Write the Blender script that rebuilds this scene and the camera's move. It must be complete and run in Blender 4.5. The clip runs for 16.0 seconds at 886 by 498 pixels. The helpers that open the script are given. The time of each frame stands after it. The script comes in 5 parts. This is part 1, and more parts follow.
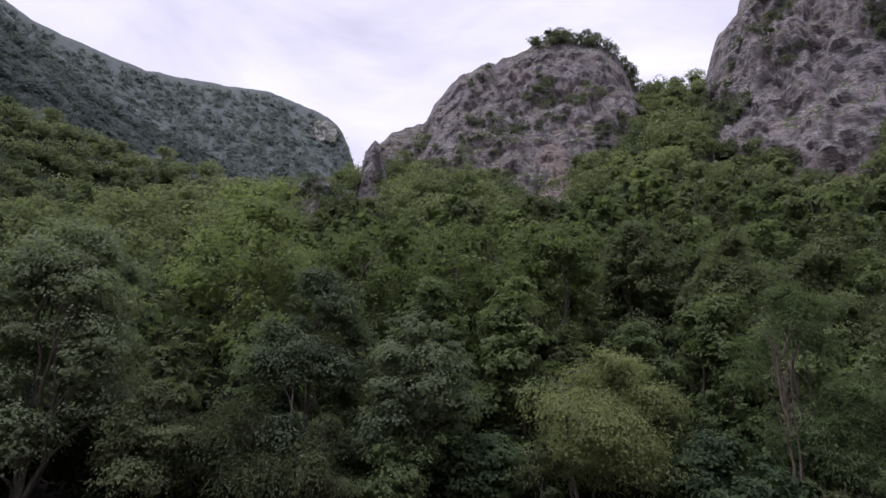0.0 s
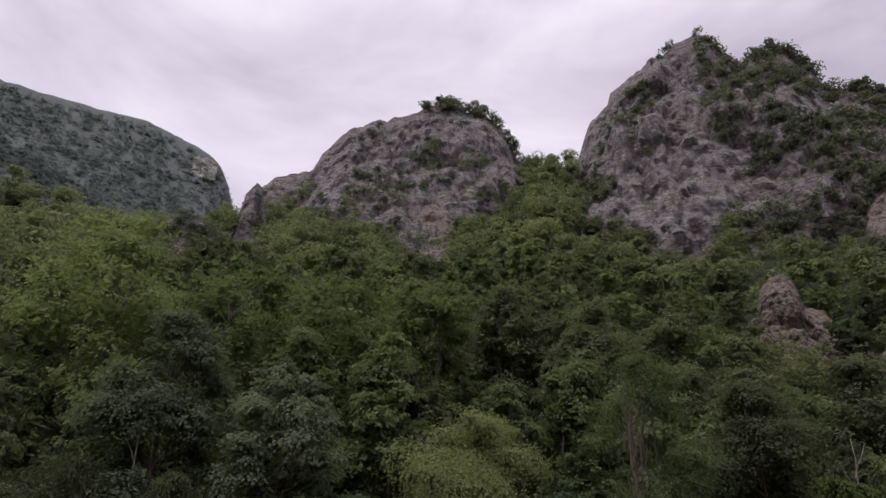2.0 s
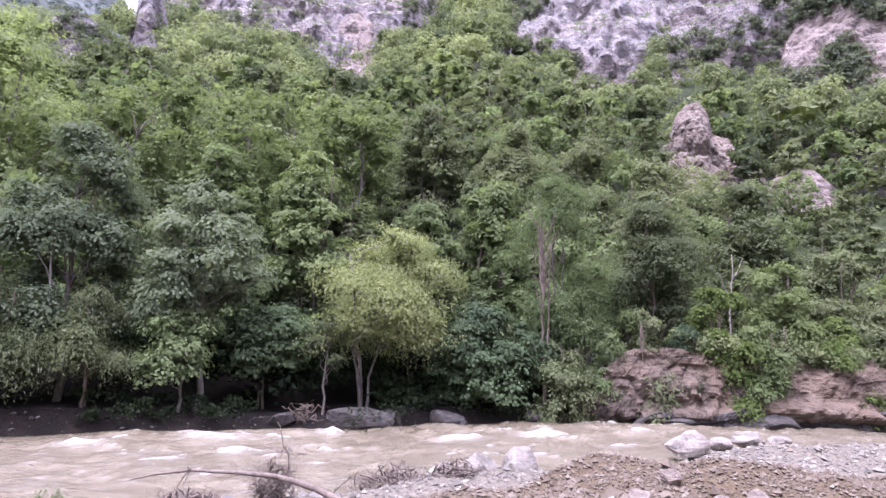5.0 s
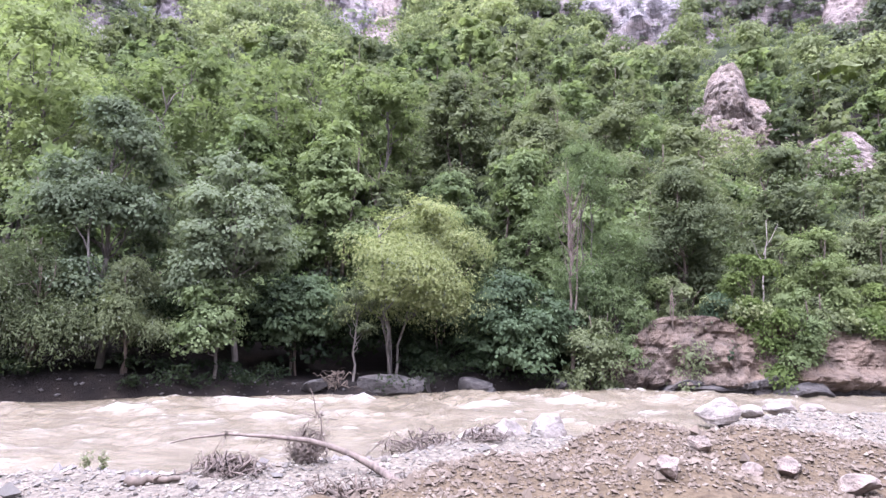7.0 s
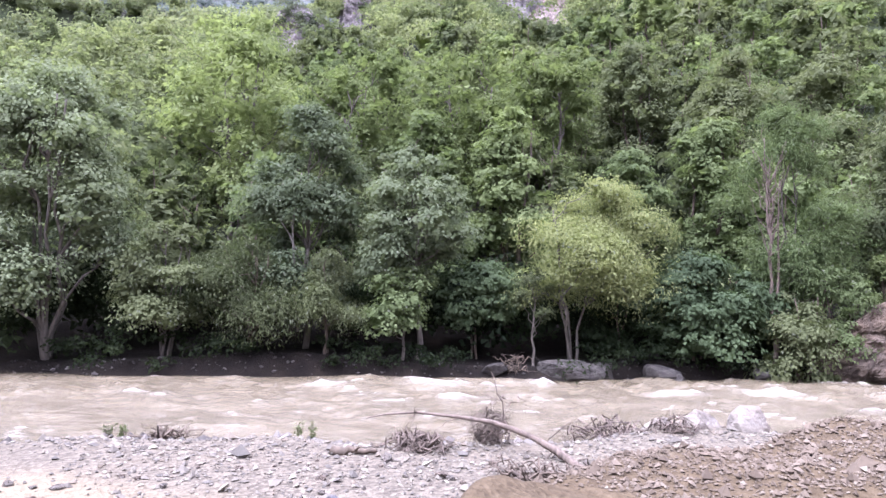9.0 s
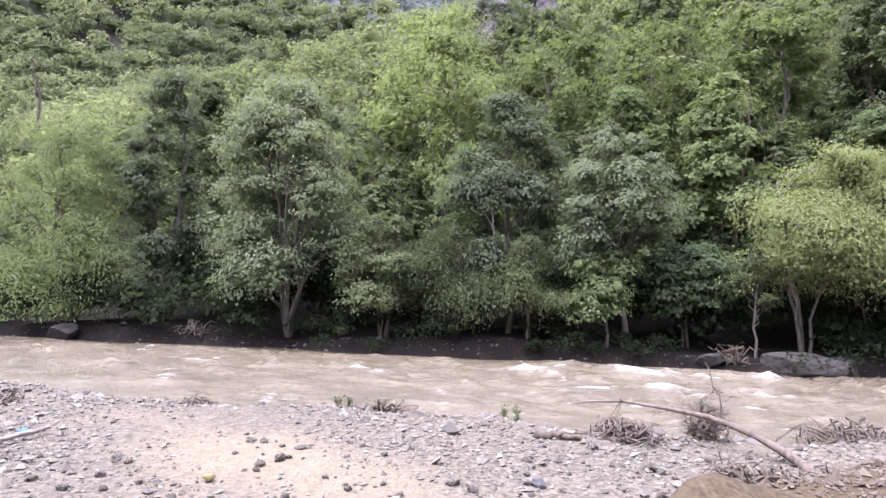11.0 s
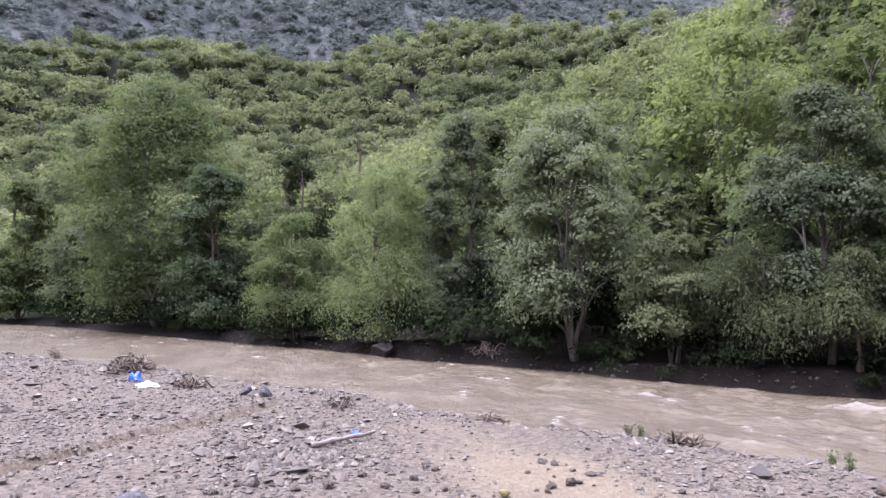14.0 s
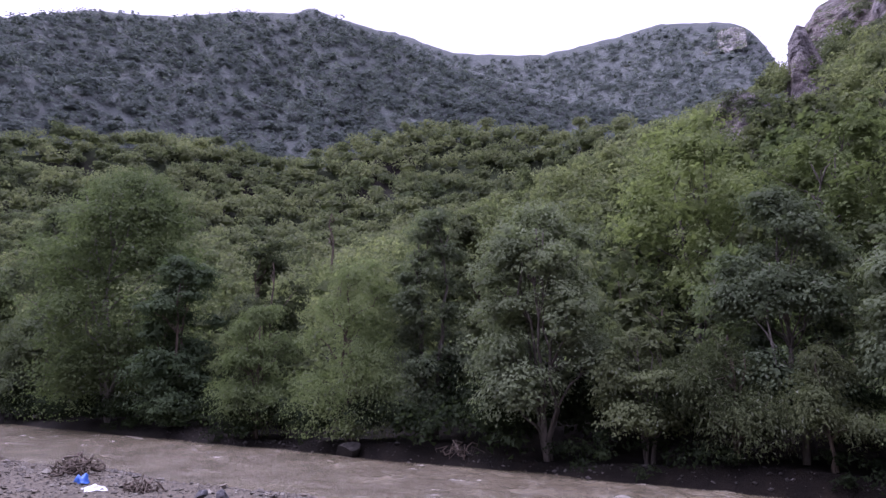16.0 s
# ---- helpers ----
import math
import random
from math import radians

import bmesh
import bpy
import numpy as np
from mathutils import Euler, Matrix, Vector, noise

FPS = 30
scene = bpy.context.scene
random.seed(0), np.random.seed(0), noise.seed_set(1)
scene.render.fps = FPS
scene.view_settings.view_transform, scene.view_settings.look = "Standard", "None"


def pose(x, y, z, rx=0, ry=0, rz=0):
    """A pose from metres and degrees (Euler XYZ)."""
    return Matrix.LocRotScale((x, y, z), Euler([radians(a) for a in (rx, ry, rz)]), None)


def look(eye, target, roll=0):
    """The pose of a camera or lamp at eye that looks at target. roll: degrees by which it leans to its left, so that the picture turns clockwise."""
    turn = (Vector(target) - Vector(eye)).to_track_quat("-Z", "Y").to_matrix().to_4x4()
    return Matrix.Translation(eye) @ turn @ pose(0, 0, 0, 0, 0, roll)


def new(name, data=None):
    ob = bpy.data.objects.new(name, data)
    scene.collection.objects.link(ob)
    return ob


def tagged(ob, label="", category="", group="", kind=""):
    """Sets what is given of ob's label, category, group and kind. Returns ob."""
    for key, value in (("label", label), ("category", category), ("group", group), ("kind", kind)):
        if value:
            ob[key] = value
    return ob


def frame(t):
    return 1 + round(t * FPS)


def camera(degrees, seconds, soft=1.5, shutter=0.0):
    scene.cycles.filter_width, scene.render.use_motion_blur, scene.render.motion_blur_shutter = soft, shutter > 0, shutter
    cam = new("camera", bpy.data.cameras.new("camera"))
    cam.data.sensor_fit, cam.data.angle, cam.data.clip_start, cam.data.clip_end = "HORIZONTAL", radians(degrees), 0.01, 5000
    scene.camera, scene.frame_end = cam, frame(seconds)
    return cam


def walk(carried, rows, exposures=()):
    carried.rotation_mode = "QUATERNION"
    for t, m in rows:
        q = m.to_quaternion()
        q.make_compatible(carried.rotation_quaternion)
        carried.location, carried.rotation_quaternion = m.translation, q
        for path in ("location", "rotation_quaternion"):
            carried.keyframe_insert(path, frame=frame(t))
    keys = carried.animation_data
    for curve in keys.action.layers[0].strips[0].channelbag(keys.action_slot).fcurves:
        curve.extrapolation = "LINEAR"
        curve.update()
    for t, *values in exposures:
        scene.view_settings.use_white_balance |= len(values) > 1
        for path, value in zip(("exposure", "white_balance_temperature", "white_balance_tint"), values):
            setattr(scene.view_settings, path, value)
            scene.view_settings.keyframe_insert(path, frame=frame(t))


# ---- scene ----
# ---- camera ----
EYE_Z = 3.0
cam = camera(71.95, 16.0, soft=1.5)
ROWS = [
    (0, 109.52, -3.14, 16.45), (0.5, 112.48, -3.71, 11.73), (1, 115.17, -3.13, 8.74), (1.5, 116.01, -3.22, 6.66),
    (2, 115.28, -2.87, 4.35), (2.5, 112.92, -2.26, 1.55), (3, 111.46, -1.97, -1.43), (3.5, 108.97, -1.39, -2.65),
    (4, 105.38, -1.28, -1.98), (4.5, 101.15, -1.85, -2.14), (4.7, 100.07, -1.84, -2.86), (6.8, 95.99, -1.33, -0.74),
    (7, 95.83, -1.66, -0.17), (7.5, 95.50, -1.75, 2.07), (8, 95.27, -1.29, 6.35), (8.5, 94.87, -1.41, 11.07),
    (8.7, 94.41, -1.32, 13.24), (10.8, 92.69, -1.00, 32.57), (11, 92.33, -0.85, 34.93), (11.5, 92.56, -0.84, 43.14),
    (12, 92.09, -1.57, 52.65), (12.5, 93.03, -2.42, 60.25), (13, 96.48, -1.68, 62.77), (13.5, 98.23, -2.13, 65.50),
    (14, 94.34, -0.02, 61.00), (14.5, 94.62, -0.18, 59.30), (15, 95.61, -0.72, 58.34), (15.5, 97.10, -0.45, 57.66),
    (16, 103.15, -0.27, 58.31),
]
EXPOSURES = [
    (0, 0.20, 5950, 21), (0.5, 0.15, 6150, 21), (1, -0.10, 6400, 21), (3, -0.08, 6400, 21), (3.5, 0.37, 6000, 26),
    (4, 0.80, 6000, 31), (4.5, 1.82, 5620, 34), (4.7, 2.07, 5620, 34), (6.8, 2.57, 5560, 28), (8.7, 2.49, 5560, 28),
    (10.8, 2.29, 5750, 26), (11.5, 2.24, 5750, 26), (12.5, 2.27, 5750, 26), (13, 2.17, 5750, 26), (13.5, 1.60, 5750, 29),
    (14, 1.81, 5750, 29), (14.5, 2.09, 5750, 29), (15, 2.04, 5750, 29), (15.5, 1.87, 5750, 29), (16, 0.85, 5500, 40),
]
walk(cam, [(t, pose(0, 0, EYE_Z, rx, ry, rz)) for t, rx, ry, rz in ROWS], EXPOSURES)

# ---- sky and sun: bright, even cloud ----
world = bpy.data.worlds.new("overcast_sky")
scene.world = world
world.use_nodes = True
wn, wl = world.node_tree.nodes, world.node_tree.links
wn.clear()
w_out, w_bg = wn.new("ShaderNodeOutputWorld"), wn.new("ShaderNodeBackground")
w_sky = wn.new("ShaderNodeTexSky")
w_sky.sky_type, w_sky.sun_disc = "NISHITA", False
w_sky.sun_elevation, w_sky.sun_rotation = radians(66), radians(219)
w_tc, w_map = wn.new("ShaderNodeTexCoord"), wn.new("ShaderNodeMapping")
w_map.inputs["Scale"].default_value = (1.0, 1.0, 2.2)
w_noise = wn.new("ShaderNodeTexNoise")
w_noise.inputs["Scale"].default_value = 2.3
w_noise.inputs["Detail"].default_value = 5.0
w_noise.inputs["Roughness"].default_value = 0.5
w_noise.inputs["Distortion"].default_value = 0.4
w_ramp = wn.new("ShaderNodeValToRGB")
w_ramp.color_ramp.elements[0].position, w_ramp.color_ramp.elements[0].color = 0.32, (0.56, 0.535, 0.605, 1)
w_ramp.color_ramp.elements[1].position, w_ramp.color_ramp.elements[1].color = 0.68, (1.05, 1.02, 1.08, 1)
w_gain = wn.new("ShaderNodeMix")
w_gain.data_type = "RGBA"
w_gain.inputs["Factor"].default_value = 0.93
w_dim = wn.new("ShaderNodeMix")
w_dim.data_type, w_dim.blend_type = "RGBA", "MULTIPLY"
w_dim.inputs["Factor"].default_value = 1.0
w_dim.inputs["B"].default_value = (0.1, 0.1, 0.1, 1)
wl.new(w_tc.outputs["Generated"], w_map.inputs["Vector"])
wl.new(w_map.outputs["Vector"], w_noise.inputs["Vector"])
wl.new(w_noise.outputs["Fac"], w_ramp.inputs["Fac"])
wl.new(w_sky.outputs["Color"], w_dim.inputs["A"])
wl.new(w_dim.outputs["Result"], w_gain.inputs["A"])
wl.new(w_ramp.outputs["Color"], w_gain.inputs["B"])
w_sep, w_up = wn.new("ShaderNodeSeparateXYZ"), wn.new("ShaderNodeMapRange")
w_up.inputs["From Min"].default_value, w_up.inputs["From Max"].default_value = 0.7, 1.0
w_up.inputs["To Min"].default_value, w_up.inputs["To Max"].default_value = 1.0, 1.9
w_zen = wn.new("ShaderNodeVectorMath")
w_zen.operation = "SCALE"
wl.new(w_tc.outputs["Generated"], w_sep.inputs[0])
wl.new(w_sep.outputs["Z"], w_up.inputs["Value"])
wl.new(w_gain.outputs["Result"], w_zen.inputs[0])
wl.new(w_up.outputs[0], w_zen.inputs["Scale"])
wl.new(w_zen.outputs[0], w_bg.inputs["Color"])
wl.new(w_bg.outputs["Background"], w_out.inputs["Surface"])
w_bg.inputs["Strength"].default_value = 1.0

sun = new("sun", bpy.data.lights.new("sun", "SUN"))
sun.data.energy, sun.data.angle, sun.data.color = 2.4, radians(40), (1.0, 0.97, 0.93)
sun.matrix_world = look((-32, -20, 115), (0, 20, 0))


# ---- materials ----
def node_material(name):
    m = bpy.data.materials.new(name)
    m.use_nodes = True
    n, l = m.node_tree.nodes, m.node_tree.links
    return m, n, l, n["Principled BSDF"]


def noise_node(n, l, scale, detail=4.0, rough=0.55, vector=None, distortion=0.0):
    t = n.new("ShaderNodeTexNoise")
    t.inputs["Scale"].default_value, t.inputs["Detail"].default_value = scale, detail
    t.inputs["Roughness"].default_value, t.inputs["Distortion"].default_value = rough, distortion
    if vector is None:
        vector = n.new("ShaderNodeTexCoord").outputs["Object"]
    l.new(vector, t.inputs["Vector"])
    return t.outputs["Fac"]


def ramp_node(n, l, fac, stops):
    r = n.new("ShaderNodeValToRGB")
    e = r.color_ramp.elements
    while len(e) < len(stops):
        e.new(0.5)
    for k, (p, c) in zip(e, stops):
        k.position, k.color = p, (*c, 1)
    l.new(fac, r.inputs["Fac"])
    return r.outputs["Color"]


def mix_node(n, l, fac, a, b, blend="MIX"):
    m = n.new("ShaderNodeMix")
    m.data_type, m.blend_type = "RGBA", blend
    for sock, v in (("Factor", fac), ("A", a), ("B", b)):
        if isinstance(v, bpy.types.NodeSocket):
            l.new(v, m.inputs[sock])
        elif sock == "Factor":
            m.inputs[sock].default_value = v
        else:
            m.inputs[sock].default_value = (*v, 1)
    return m.outputs["Result"]


def math_node(n, l, op, a, b=0.0, clamp=False):
    m = n.new("ShaderNodeMath")
    m.operation, m.use_clamp = op, clamp
    for i, v in enumerate((a, b)):
        if isinstance(v, bpy.types.NodeSocket):
            l.new(v, m.inputs[i])
        else:
            m.inputs[i].default_value = v
    return m.outputs[0]


def bump_node(n, l, height, strength, distance, normal=None):
    b = n.new("ShaderNodeBump")
    b.inputs["Strength"].default_value, b.inputs["Distance"].default_value = strength, distance
    l.new(height, b.inputs["Height"])
    if normal is not None:
        l.new(normal, b.inputs["Normal"])
    return b.outputs["Normal"]


def attribute_node(n, name):
    a = n.new("ShaderNodeAttribute")
    a.attribute_name = name
    return a.outputs["Fac"]


def leaf_material(name, dark, light, silver=0.0, rough=0.8, tint=False, translucent=0.5, grain=1.6):
    """Foliage: every leaf differs a little, whole boughs differ slowly, and each tree has its own shade."""
    m, n, l, p = node_material(name)
    island = n.new("ShaderNodeNewGeometry").outputs["Random Per Island"]
    own = attribute_node(n, "tint") if tint else n.new("ShaderNodeObjectInfo").outputs["Random"]
    slow = noise_node(n, l, 0.35 if not tint else 0.05, 3.0)
    f = math_node(n, l, "MULTIPLY_ADD", island, 0.2)
    f.node.inputs[2].default_value = -0.1
    f = math_node(n, l, "ADD", f, slow)
    g = math_node(n, l, "MULTIPLY_ADD", own, 0.5)
    g.node.inputs[2].default_value = -0.22
    f = math_node(n, l, "ADD", f, g, True)
    mid = tuple((a + b) / 2 for a, b in zip(dark, light))
    c = ramp_node(n, l, f, [(0.1, dark), (0.5, mid), (0.9, light)])
    if silver:
        pick = math_node(n, l, "GREATER_THAN", island, 1 - silver)
        c = mix_node(n, l, pick, c, (0.17, 0.19, 0.135))
    if tint:
        fine = noise_node(n, l, grain, 6.0, 0.7)
        c = mix_node(n, l, 0.85, c, ramp_node(n, l, fine, [(0.34, (0.66, 0.68, 0.64)), (0.52, (1.0, 1.0, 1.0)), (0.7, (1.34, 1.32, 1.25))]), "MULTIPLY")
        l.new(bump_node(n, l, fine, 1.0, 0.8 / grain), p.inputs["Normal"])
    l.new(c, p.inputs["Base Color"])
    p.inputs["Roughness"].default_value = rough
    p.inputs["Specular IOR Level"].default_value = 0.06
    t, mix = n.new("ShaderNodeBsdfTranslucent"), n.new("ShaderNodeMixShader")
    l.new(mix_node(n, l, 1.0, c, (0.95, 1.0, 0.7), "MULTIPLY"), t.inputs["Color"])
    mix.inputs["Fac"].default_value = translucent
    l.new(p.outputs[0], mix.inputs[1])
    l.new(t.outputs[0], mix.inputs[2])
    l.new(mix.outputs[0], n["Material Output"].inputs["Surface"])
    return m


def bark_material(name, a, b, scale=9.0):
    m, n, l, p = node_material(name)
    tc, mp = n.new("ShaderNodeTexCoord"), n.new("ShaderNodeMapping")
    mp.inputs["Scale"].default_value = (1, 1, 0.25)
    l.new(tc.outputs["Object"], mp.inputs["Vector"])
    f = noise_node(n, l, scale, 5.0, 0.6, mp.outputs["Vector"])
    l.new(ramp_node(n, l, f, [(0.3, a), (0.7, b)]), p.inputs["Base Color"])
    l.new(bump_node(n, l, f, 0.8, 0.03), p.inputs["Normal"])
    p.inputs["Roughness"].default_value = 0.9
    return m


def rock_material(name, dark, mid, light, size=1.0, moss=0.0, stain=(0.16, 0.11, 0.09), cracks=0.6):
    """Weathered stone: broad stains, grain, cracks; thin grass where ledges face up."""
    m, n, l, p = node_material(name)
    tc, mp = n.new("ShaderNodeTexCoord"), n.new("ShaderNodeMapping")
    mp.inputs["Scale"].default_value = (1, 1, 1.6)
    mp.inputs["Rotation"].default_value = (0.25, 0.35, 0.2)
    l.new(tc.outputs["Object"], mp.inputs["Vector"])
    v = mp.outputs["Vector"]
    broad = noise_node(n, l, 0.11 / size, 4.0, 0.6, v, 0.6)
    fine = noise_node(n, l, 0.9 / size, 8.0, 0.68, v, 0.4)
    c = ramp_node(n, l, fine, [(0.28, dark), (0.5, mid), (0.72, light)])
    c = mix_node(n, l, ramp_node(n, l, broad, [(0.42, (0, 0, 0)), (0.62, (0.8, 0.8, 0.8))]), c, stain)
    vor = n.new("ShaderNodeTexVoronoi")
    vor.feature = "DISTANCE_TO_EDGE"
    vor.inputs["Scale"].default_value = 0.32 / size
    warp = n.new("ShaderNodeVectorMath")
    warp.operation = "ADD"
    nz = n.new("ShaderNodeTexNoise")
    nz.inputs["Scale"].default_value = 0.5 / size
    l.new(v, nz.inputs["Vector"])
    l.new(v, warp.inputs[0])
    l.new(nz.outputs["Color"], warp.inputs[1])
    l.new(warp.outputs[0], vor.inputs["Vector"])
    crack = ramp_node(n, l, vor.outputs["Distance"], [(0.0, (0.25, 0.25, 0.25)), (0.07, (1, 1, 1))])
    c = mix_node(n, l, cracks, c, crack, "MULTIPLY")
    # water stains run down the faces, beds of the rock run across them
    down, beds = n.new("ShaderNodeMapping"), n.new("ShaderNodeMapping")
    down.inputs["Scale"].default_value = (1, 1, 0.14)
    beds.inputs["Scale"].default_value = (0.35, 0.35, 2.6)
    beds.inputs["Rotation"].default_value = (0.35, -0.45, 0.0)
    l.new(tc.outputs["Object"], down.inputs["Vector"])
    l.new(tc.outputs["Object"], beds.inputs["Vector"])
    runs = noise_node(n, l, 0.42 / size, 6.0, 0.65, down.outputs["Vector"], 0.8)
    bed = noise_node(n, l, 0.34 / size, 7.0, 0.66, beds.outputs["Vector"], 1.2)
    c = mix_node(n, l, 0.62, c, ramp_node(n, l, runs, [(0.36, (0.34, 0.34, 0.37)), (0.48, (0.95, 0.95, 0.95)), (0.7, (1.2, 1.16, 1.12))]), "MULTIPLY")
    c = mix_node(n, l, 0.5, c, ramp_node(n, l, bed, [(0.36, (0.34, 0.33, 0.34)), (0.45, (0.95, 0.94, 0.93)), (0.7, (1.25, 1.2, 1.13))]), "MULTIPLY")
    if size >= 0.4:
        patch = noise_node(n, l, 0.3 / size, 6.0, 0.7, down.outputs["Vector"], 0.9)
        c = mix_node(n, l, ramp_node(n, l, patch, [(0.5, (0, 0, 0)), (0.62, (0.55, 0.55, 0.55))]), c, mix_node(n, l, 1.0, c, (0.6, 0.61, 0.63), "MULTIPLY"))
    if moss:
        up = n.new("ShaderNodeSeparateXYZ")
        l.new(n.new("ShaderNodeNewGeometry").outputs["Normal"], up.inputs[0])
        k = math_node(n, l, "ADD", up.outputs["Z"], math_node(n, l, "MULTIPLY", broad, 0.7))
        k = ramp_node(n, l, k, [(1.02 - moss * 0.3, (0, 0, 0)), (1.22 - moss * 0.3, (1, 1, 1))])
        c = mix_node(n, l, k, c, (0.05, 0.065, 0.025))
    l.new(c, p.inputs["Base Color"])
    h = mix_node(n, l, cracks * 0.5, mix_node(n, l, 0.5, fine, bed), crack)
    l.new(bump_node(n, l, h, 1.0, 1.1 * size), p.inputs["Normal"])
    p.inputs["Roughness"].default_value = 0.92
    p.inputs["Specular IOR Level"].default_value = 0.25
    return m


def plain_material(name, a, b, scale=20.0, rough=0.8, bump=0.3):
    m, n, l, p = node_material(name)
    f = noise_node(n, l, scale, 5.0, 0.6)
    l.new(ramp_node(n, l, f, [(0.3, a), (0.7, b)]), p.inputs["Base Color"])
    l.new(bump_node(n, l, f, bump, 0.02), p.inputs["Normal"])
    p.inputs["Roughness"].default_value = rough
    return m


LEAF = {
    "hornbeam": leaf_material("hornbeam_leaf", (0.064, 0.091, 0.044), (0.186, 0.230, 0.102)),
    "oak": leaf_material("oak_leaf", (0.056, 0.073, 0.041), (0.160, 0.182, 0.094)),
    "yellow": leaf_material("bright_leaf", (0.095, 0.124, 0.051), (0.238, 0.285, 0.125)),
    "pale": leaf_material("pale_willow_leaf", (0.110, 0.131, 0.059), (0.276, 0.307, 0.138), silver=0.05),
    "willow": leaf_material("willow_leaf", (0.062, 0.077, 0.040), (0.160, 0.185, 0.096), silver=0.04),
    "fresh": leaf_material("fresh_willow_leaf", (0.081, 0.113, 0.051), (0.217, 0.267, 0.129), silver=0.03),
    "poplar": leaf_material("poplar_leaf", (0.071, 0.095, 0.058), (0.201, 0.238, 0.143), silver=0.03),
    "hazel": leaf_material("hazel_leaf", (0.037, 0.058, 0.033), (0.111, 0.152, 0.078), rough=0.5),
    "vine": leaf_material("vine_leaf", (0.064, 0.093, 0.029), (0.151, 0.194, 0.065)),
    "olive": leaf_material("olive_leaf", (0.065, 0.082, 0.044), (0.177, 0.201, 0.107)),
    "woods": leaf_material("woods_leaf", (0.078, 0.102, 0.056), (0.259, 0.293, 0.148), tint=True, grain=2.4),
    # the woods leaf again, greyed: haze over the far slope is in the colour
    "ridge": leaf_material("ridge_woods_hazed_leaf", (0.099, 0.125, 0.0731), (0.243, 0.268, 0.151), tint=True, grain=1.2),
    # paled and blued: the haze of distance is put into this leaf colour
    "far": leaf_material("far_woods_hazed_leaf", (0.100, 0.126, 0.123), (0.165, 0.195, 0.182), tint=True, grain=0.45),
    # shade under the bank trees is put into this near-black leaf colour
    "shade": leaf_material("shaded_undergrowth_leaf", (0.015, 0.023, 0.014), (0.045, 0.061, 0.032), tint=True, grain=2.4),
    "scrub": leaf_material("scrub_leaf", (0.070, 0.087, 0.065), (0.189, 0.208, 0.145), tint=True),
}
BARK = {
    "grey": bark_material("grey_bark", (0.05, 0.043, 0.036), (0.15, 0.133, 0.112)),
    "brown": bark_material("brown_bark", (0.045, 0.035, 0.026), (0.13, 0.10, 0.075)),
    "white": bark_material("white_bark", (0.10, 0.092, 0.078), (0.25, 0.232, 0.205)),
    "dead": bark_material("dead_wood", (0.12, 0.10, 0.085), (0.30, 0.265, 0.235)),
    "drift": bark_material("driftwood", (0.045, 0.034, 0.027), (0.155, 0.122, 0.098), 14.0),
}
ROCK = {
    "cliff": rock_material("cliff_rock", (0.112, 0.104, 0.111), (0.194, 0.181, 0.185), (0.302, 0.284, 0.287), 1.0, 0.32, (0.2, 0.169, 0.161), 0.25),
    "pink": rock_material("pinkish_rock", (0.0945, 0.0761, 0.0703), (0.184, 0.154, 0.141), (0.292, 0.253, 0.235), 0.5, 0.0, (0.179, 0.146, 0.129), 0.2),
    "crag": rock_material("crag_rock", (0.0699, 0.0587, 0.0509), (0.17, 0.144, 0.123), (0.28, 0.241, 0.207), 0.4, 0.0, (0.129, 0.101, 0.0826), 0.1),
    "pale": rock_material("limestone", (0.169, 0.166, 0.166), (0.338, 0.332, 0.321), (0.471, 0.468, 0.449), 6.0, 0.5, (0.188, 0.185, 0.176), 0.1),
    "bank": rock_material("bank_rock", (0.0552, 0.0432, 0.0344), (0.106, 0.0828, 0.0645), (0.152, 0.123, 0.0972), 0.5, 0.0, (0.115, 0.0837, 0.0602), 0.1),
    "boulder": rock_material("dark_boulder", (0.0216, 0.021, 0.0204), (0.0518, 0.0483, 0.0449), (0.0972, 0.0896, 0.083), 0.25, 0.0, (0.0576, 0.0518, 0.0476), 0.15),
    "white": rock_material("pale_stone", (0.0964, 0.0881, 0.0772), (0.189, 0.175, 0.154), (0.289, 0.269, 0.238), 0.15, 0.0, (0.193, 0.163, 0.137), 0.12),
    "slate": rock_material("blue_grey_stone", (0.0574, 0.0574, 0.064), (0.115, 0.115, 0.125), (0.197, 0.197, 0.209), 0.12, 0.0, (0.0902, 0.0877, 0.0877), 0.12),
    "earthy": rock_material("earthy_stone", (0.107, 0.0877, 0.0722), (0.189, 0.16, 0.135), (0.271, 0.238, 0.205), 0.12, 0.0, (0.148, 0.111, 0.0861), 0.12),
}


# ---- mesh tools ----
def lattice(ix, iy, iz, seed):
    h = (ix * 374761393 + iy * 668265263 + iz * 2147483647 + seed * 1274126177) & 0xFFFFFFFF
    h = ((h ^ (h >> 13)) * 1274126177) & 0xFFFFFFFF
    h = h ^ (h >> 16)
    return (h & 0xFFFF) / 32767.5 - 1.0


def vnoise(p, seed=0):
    """Smooth value noise, -1 to 1, at the points p (n, 3)."""
    p = np.asarray(p, float)
    i = np.floor(p).astype(np.int64)
    f = p - i
    f = f * f * (3 - 2 * f)
    out = np.zeros(len(p))
    for dx in (0, 1):
        for dy in (0, 1):
            for dz in (0, 1):
                w = (f[:, 0] if dx else 1 - f[:, 0]) * (f[:, 1] if dy else 1 - f[:, 1]) * (f[:, 2] if dz else 1 - f[:, 2])
                out += w * lattice(i[:, 0] + dx, i[:, 1] + dy, i[:, 2] + dz, seed)
    return out


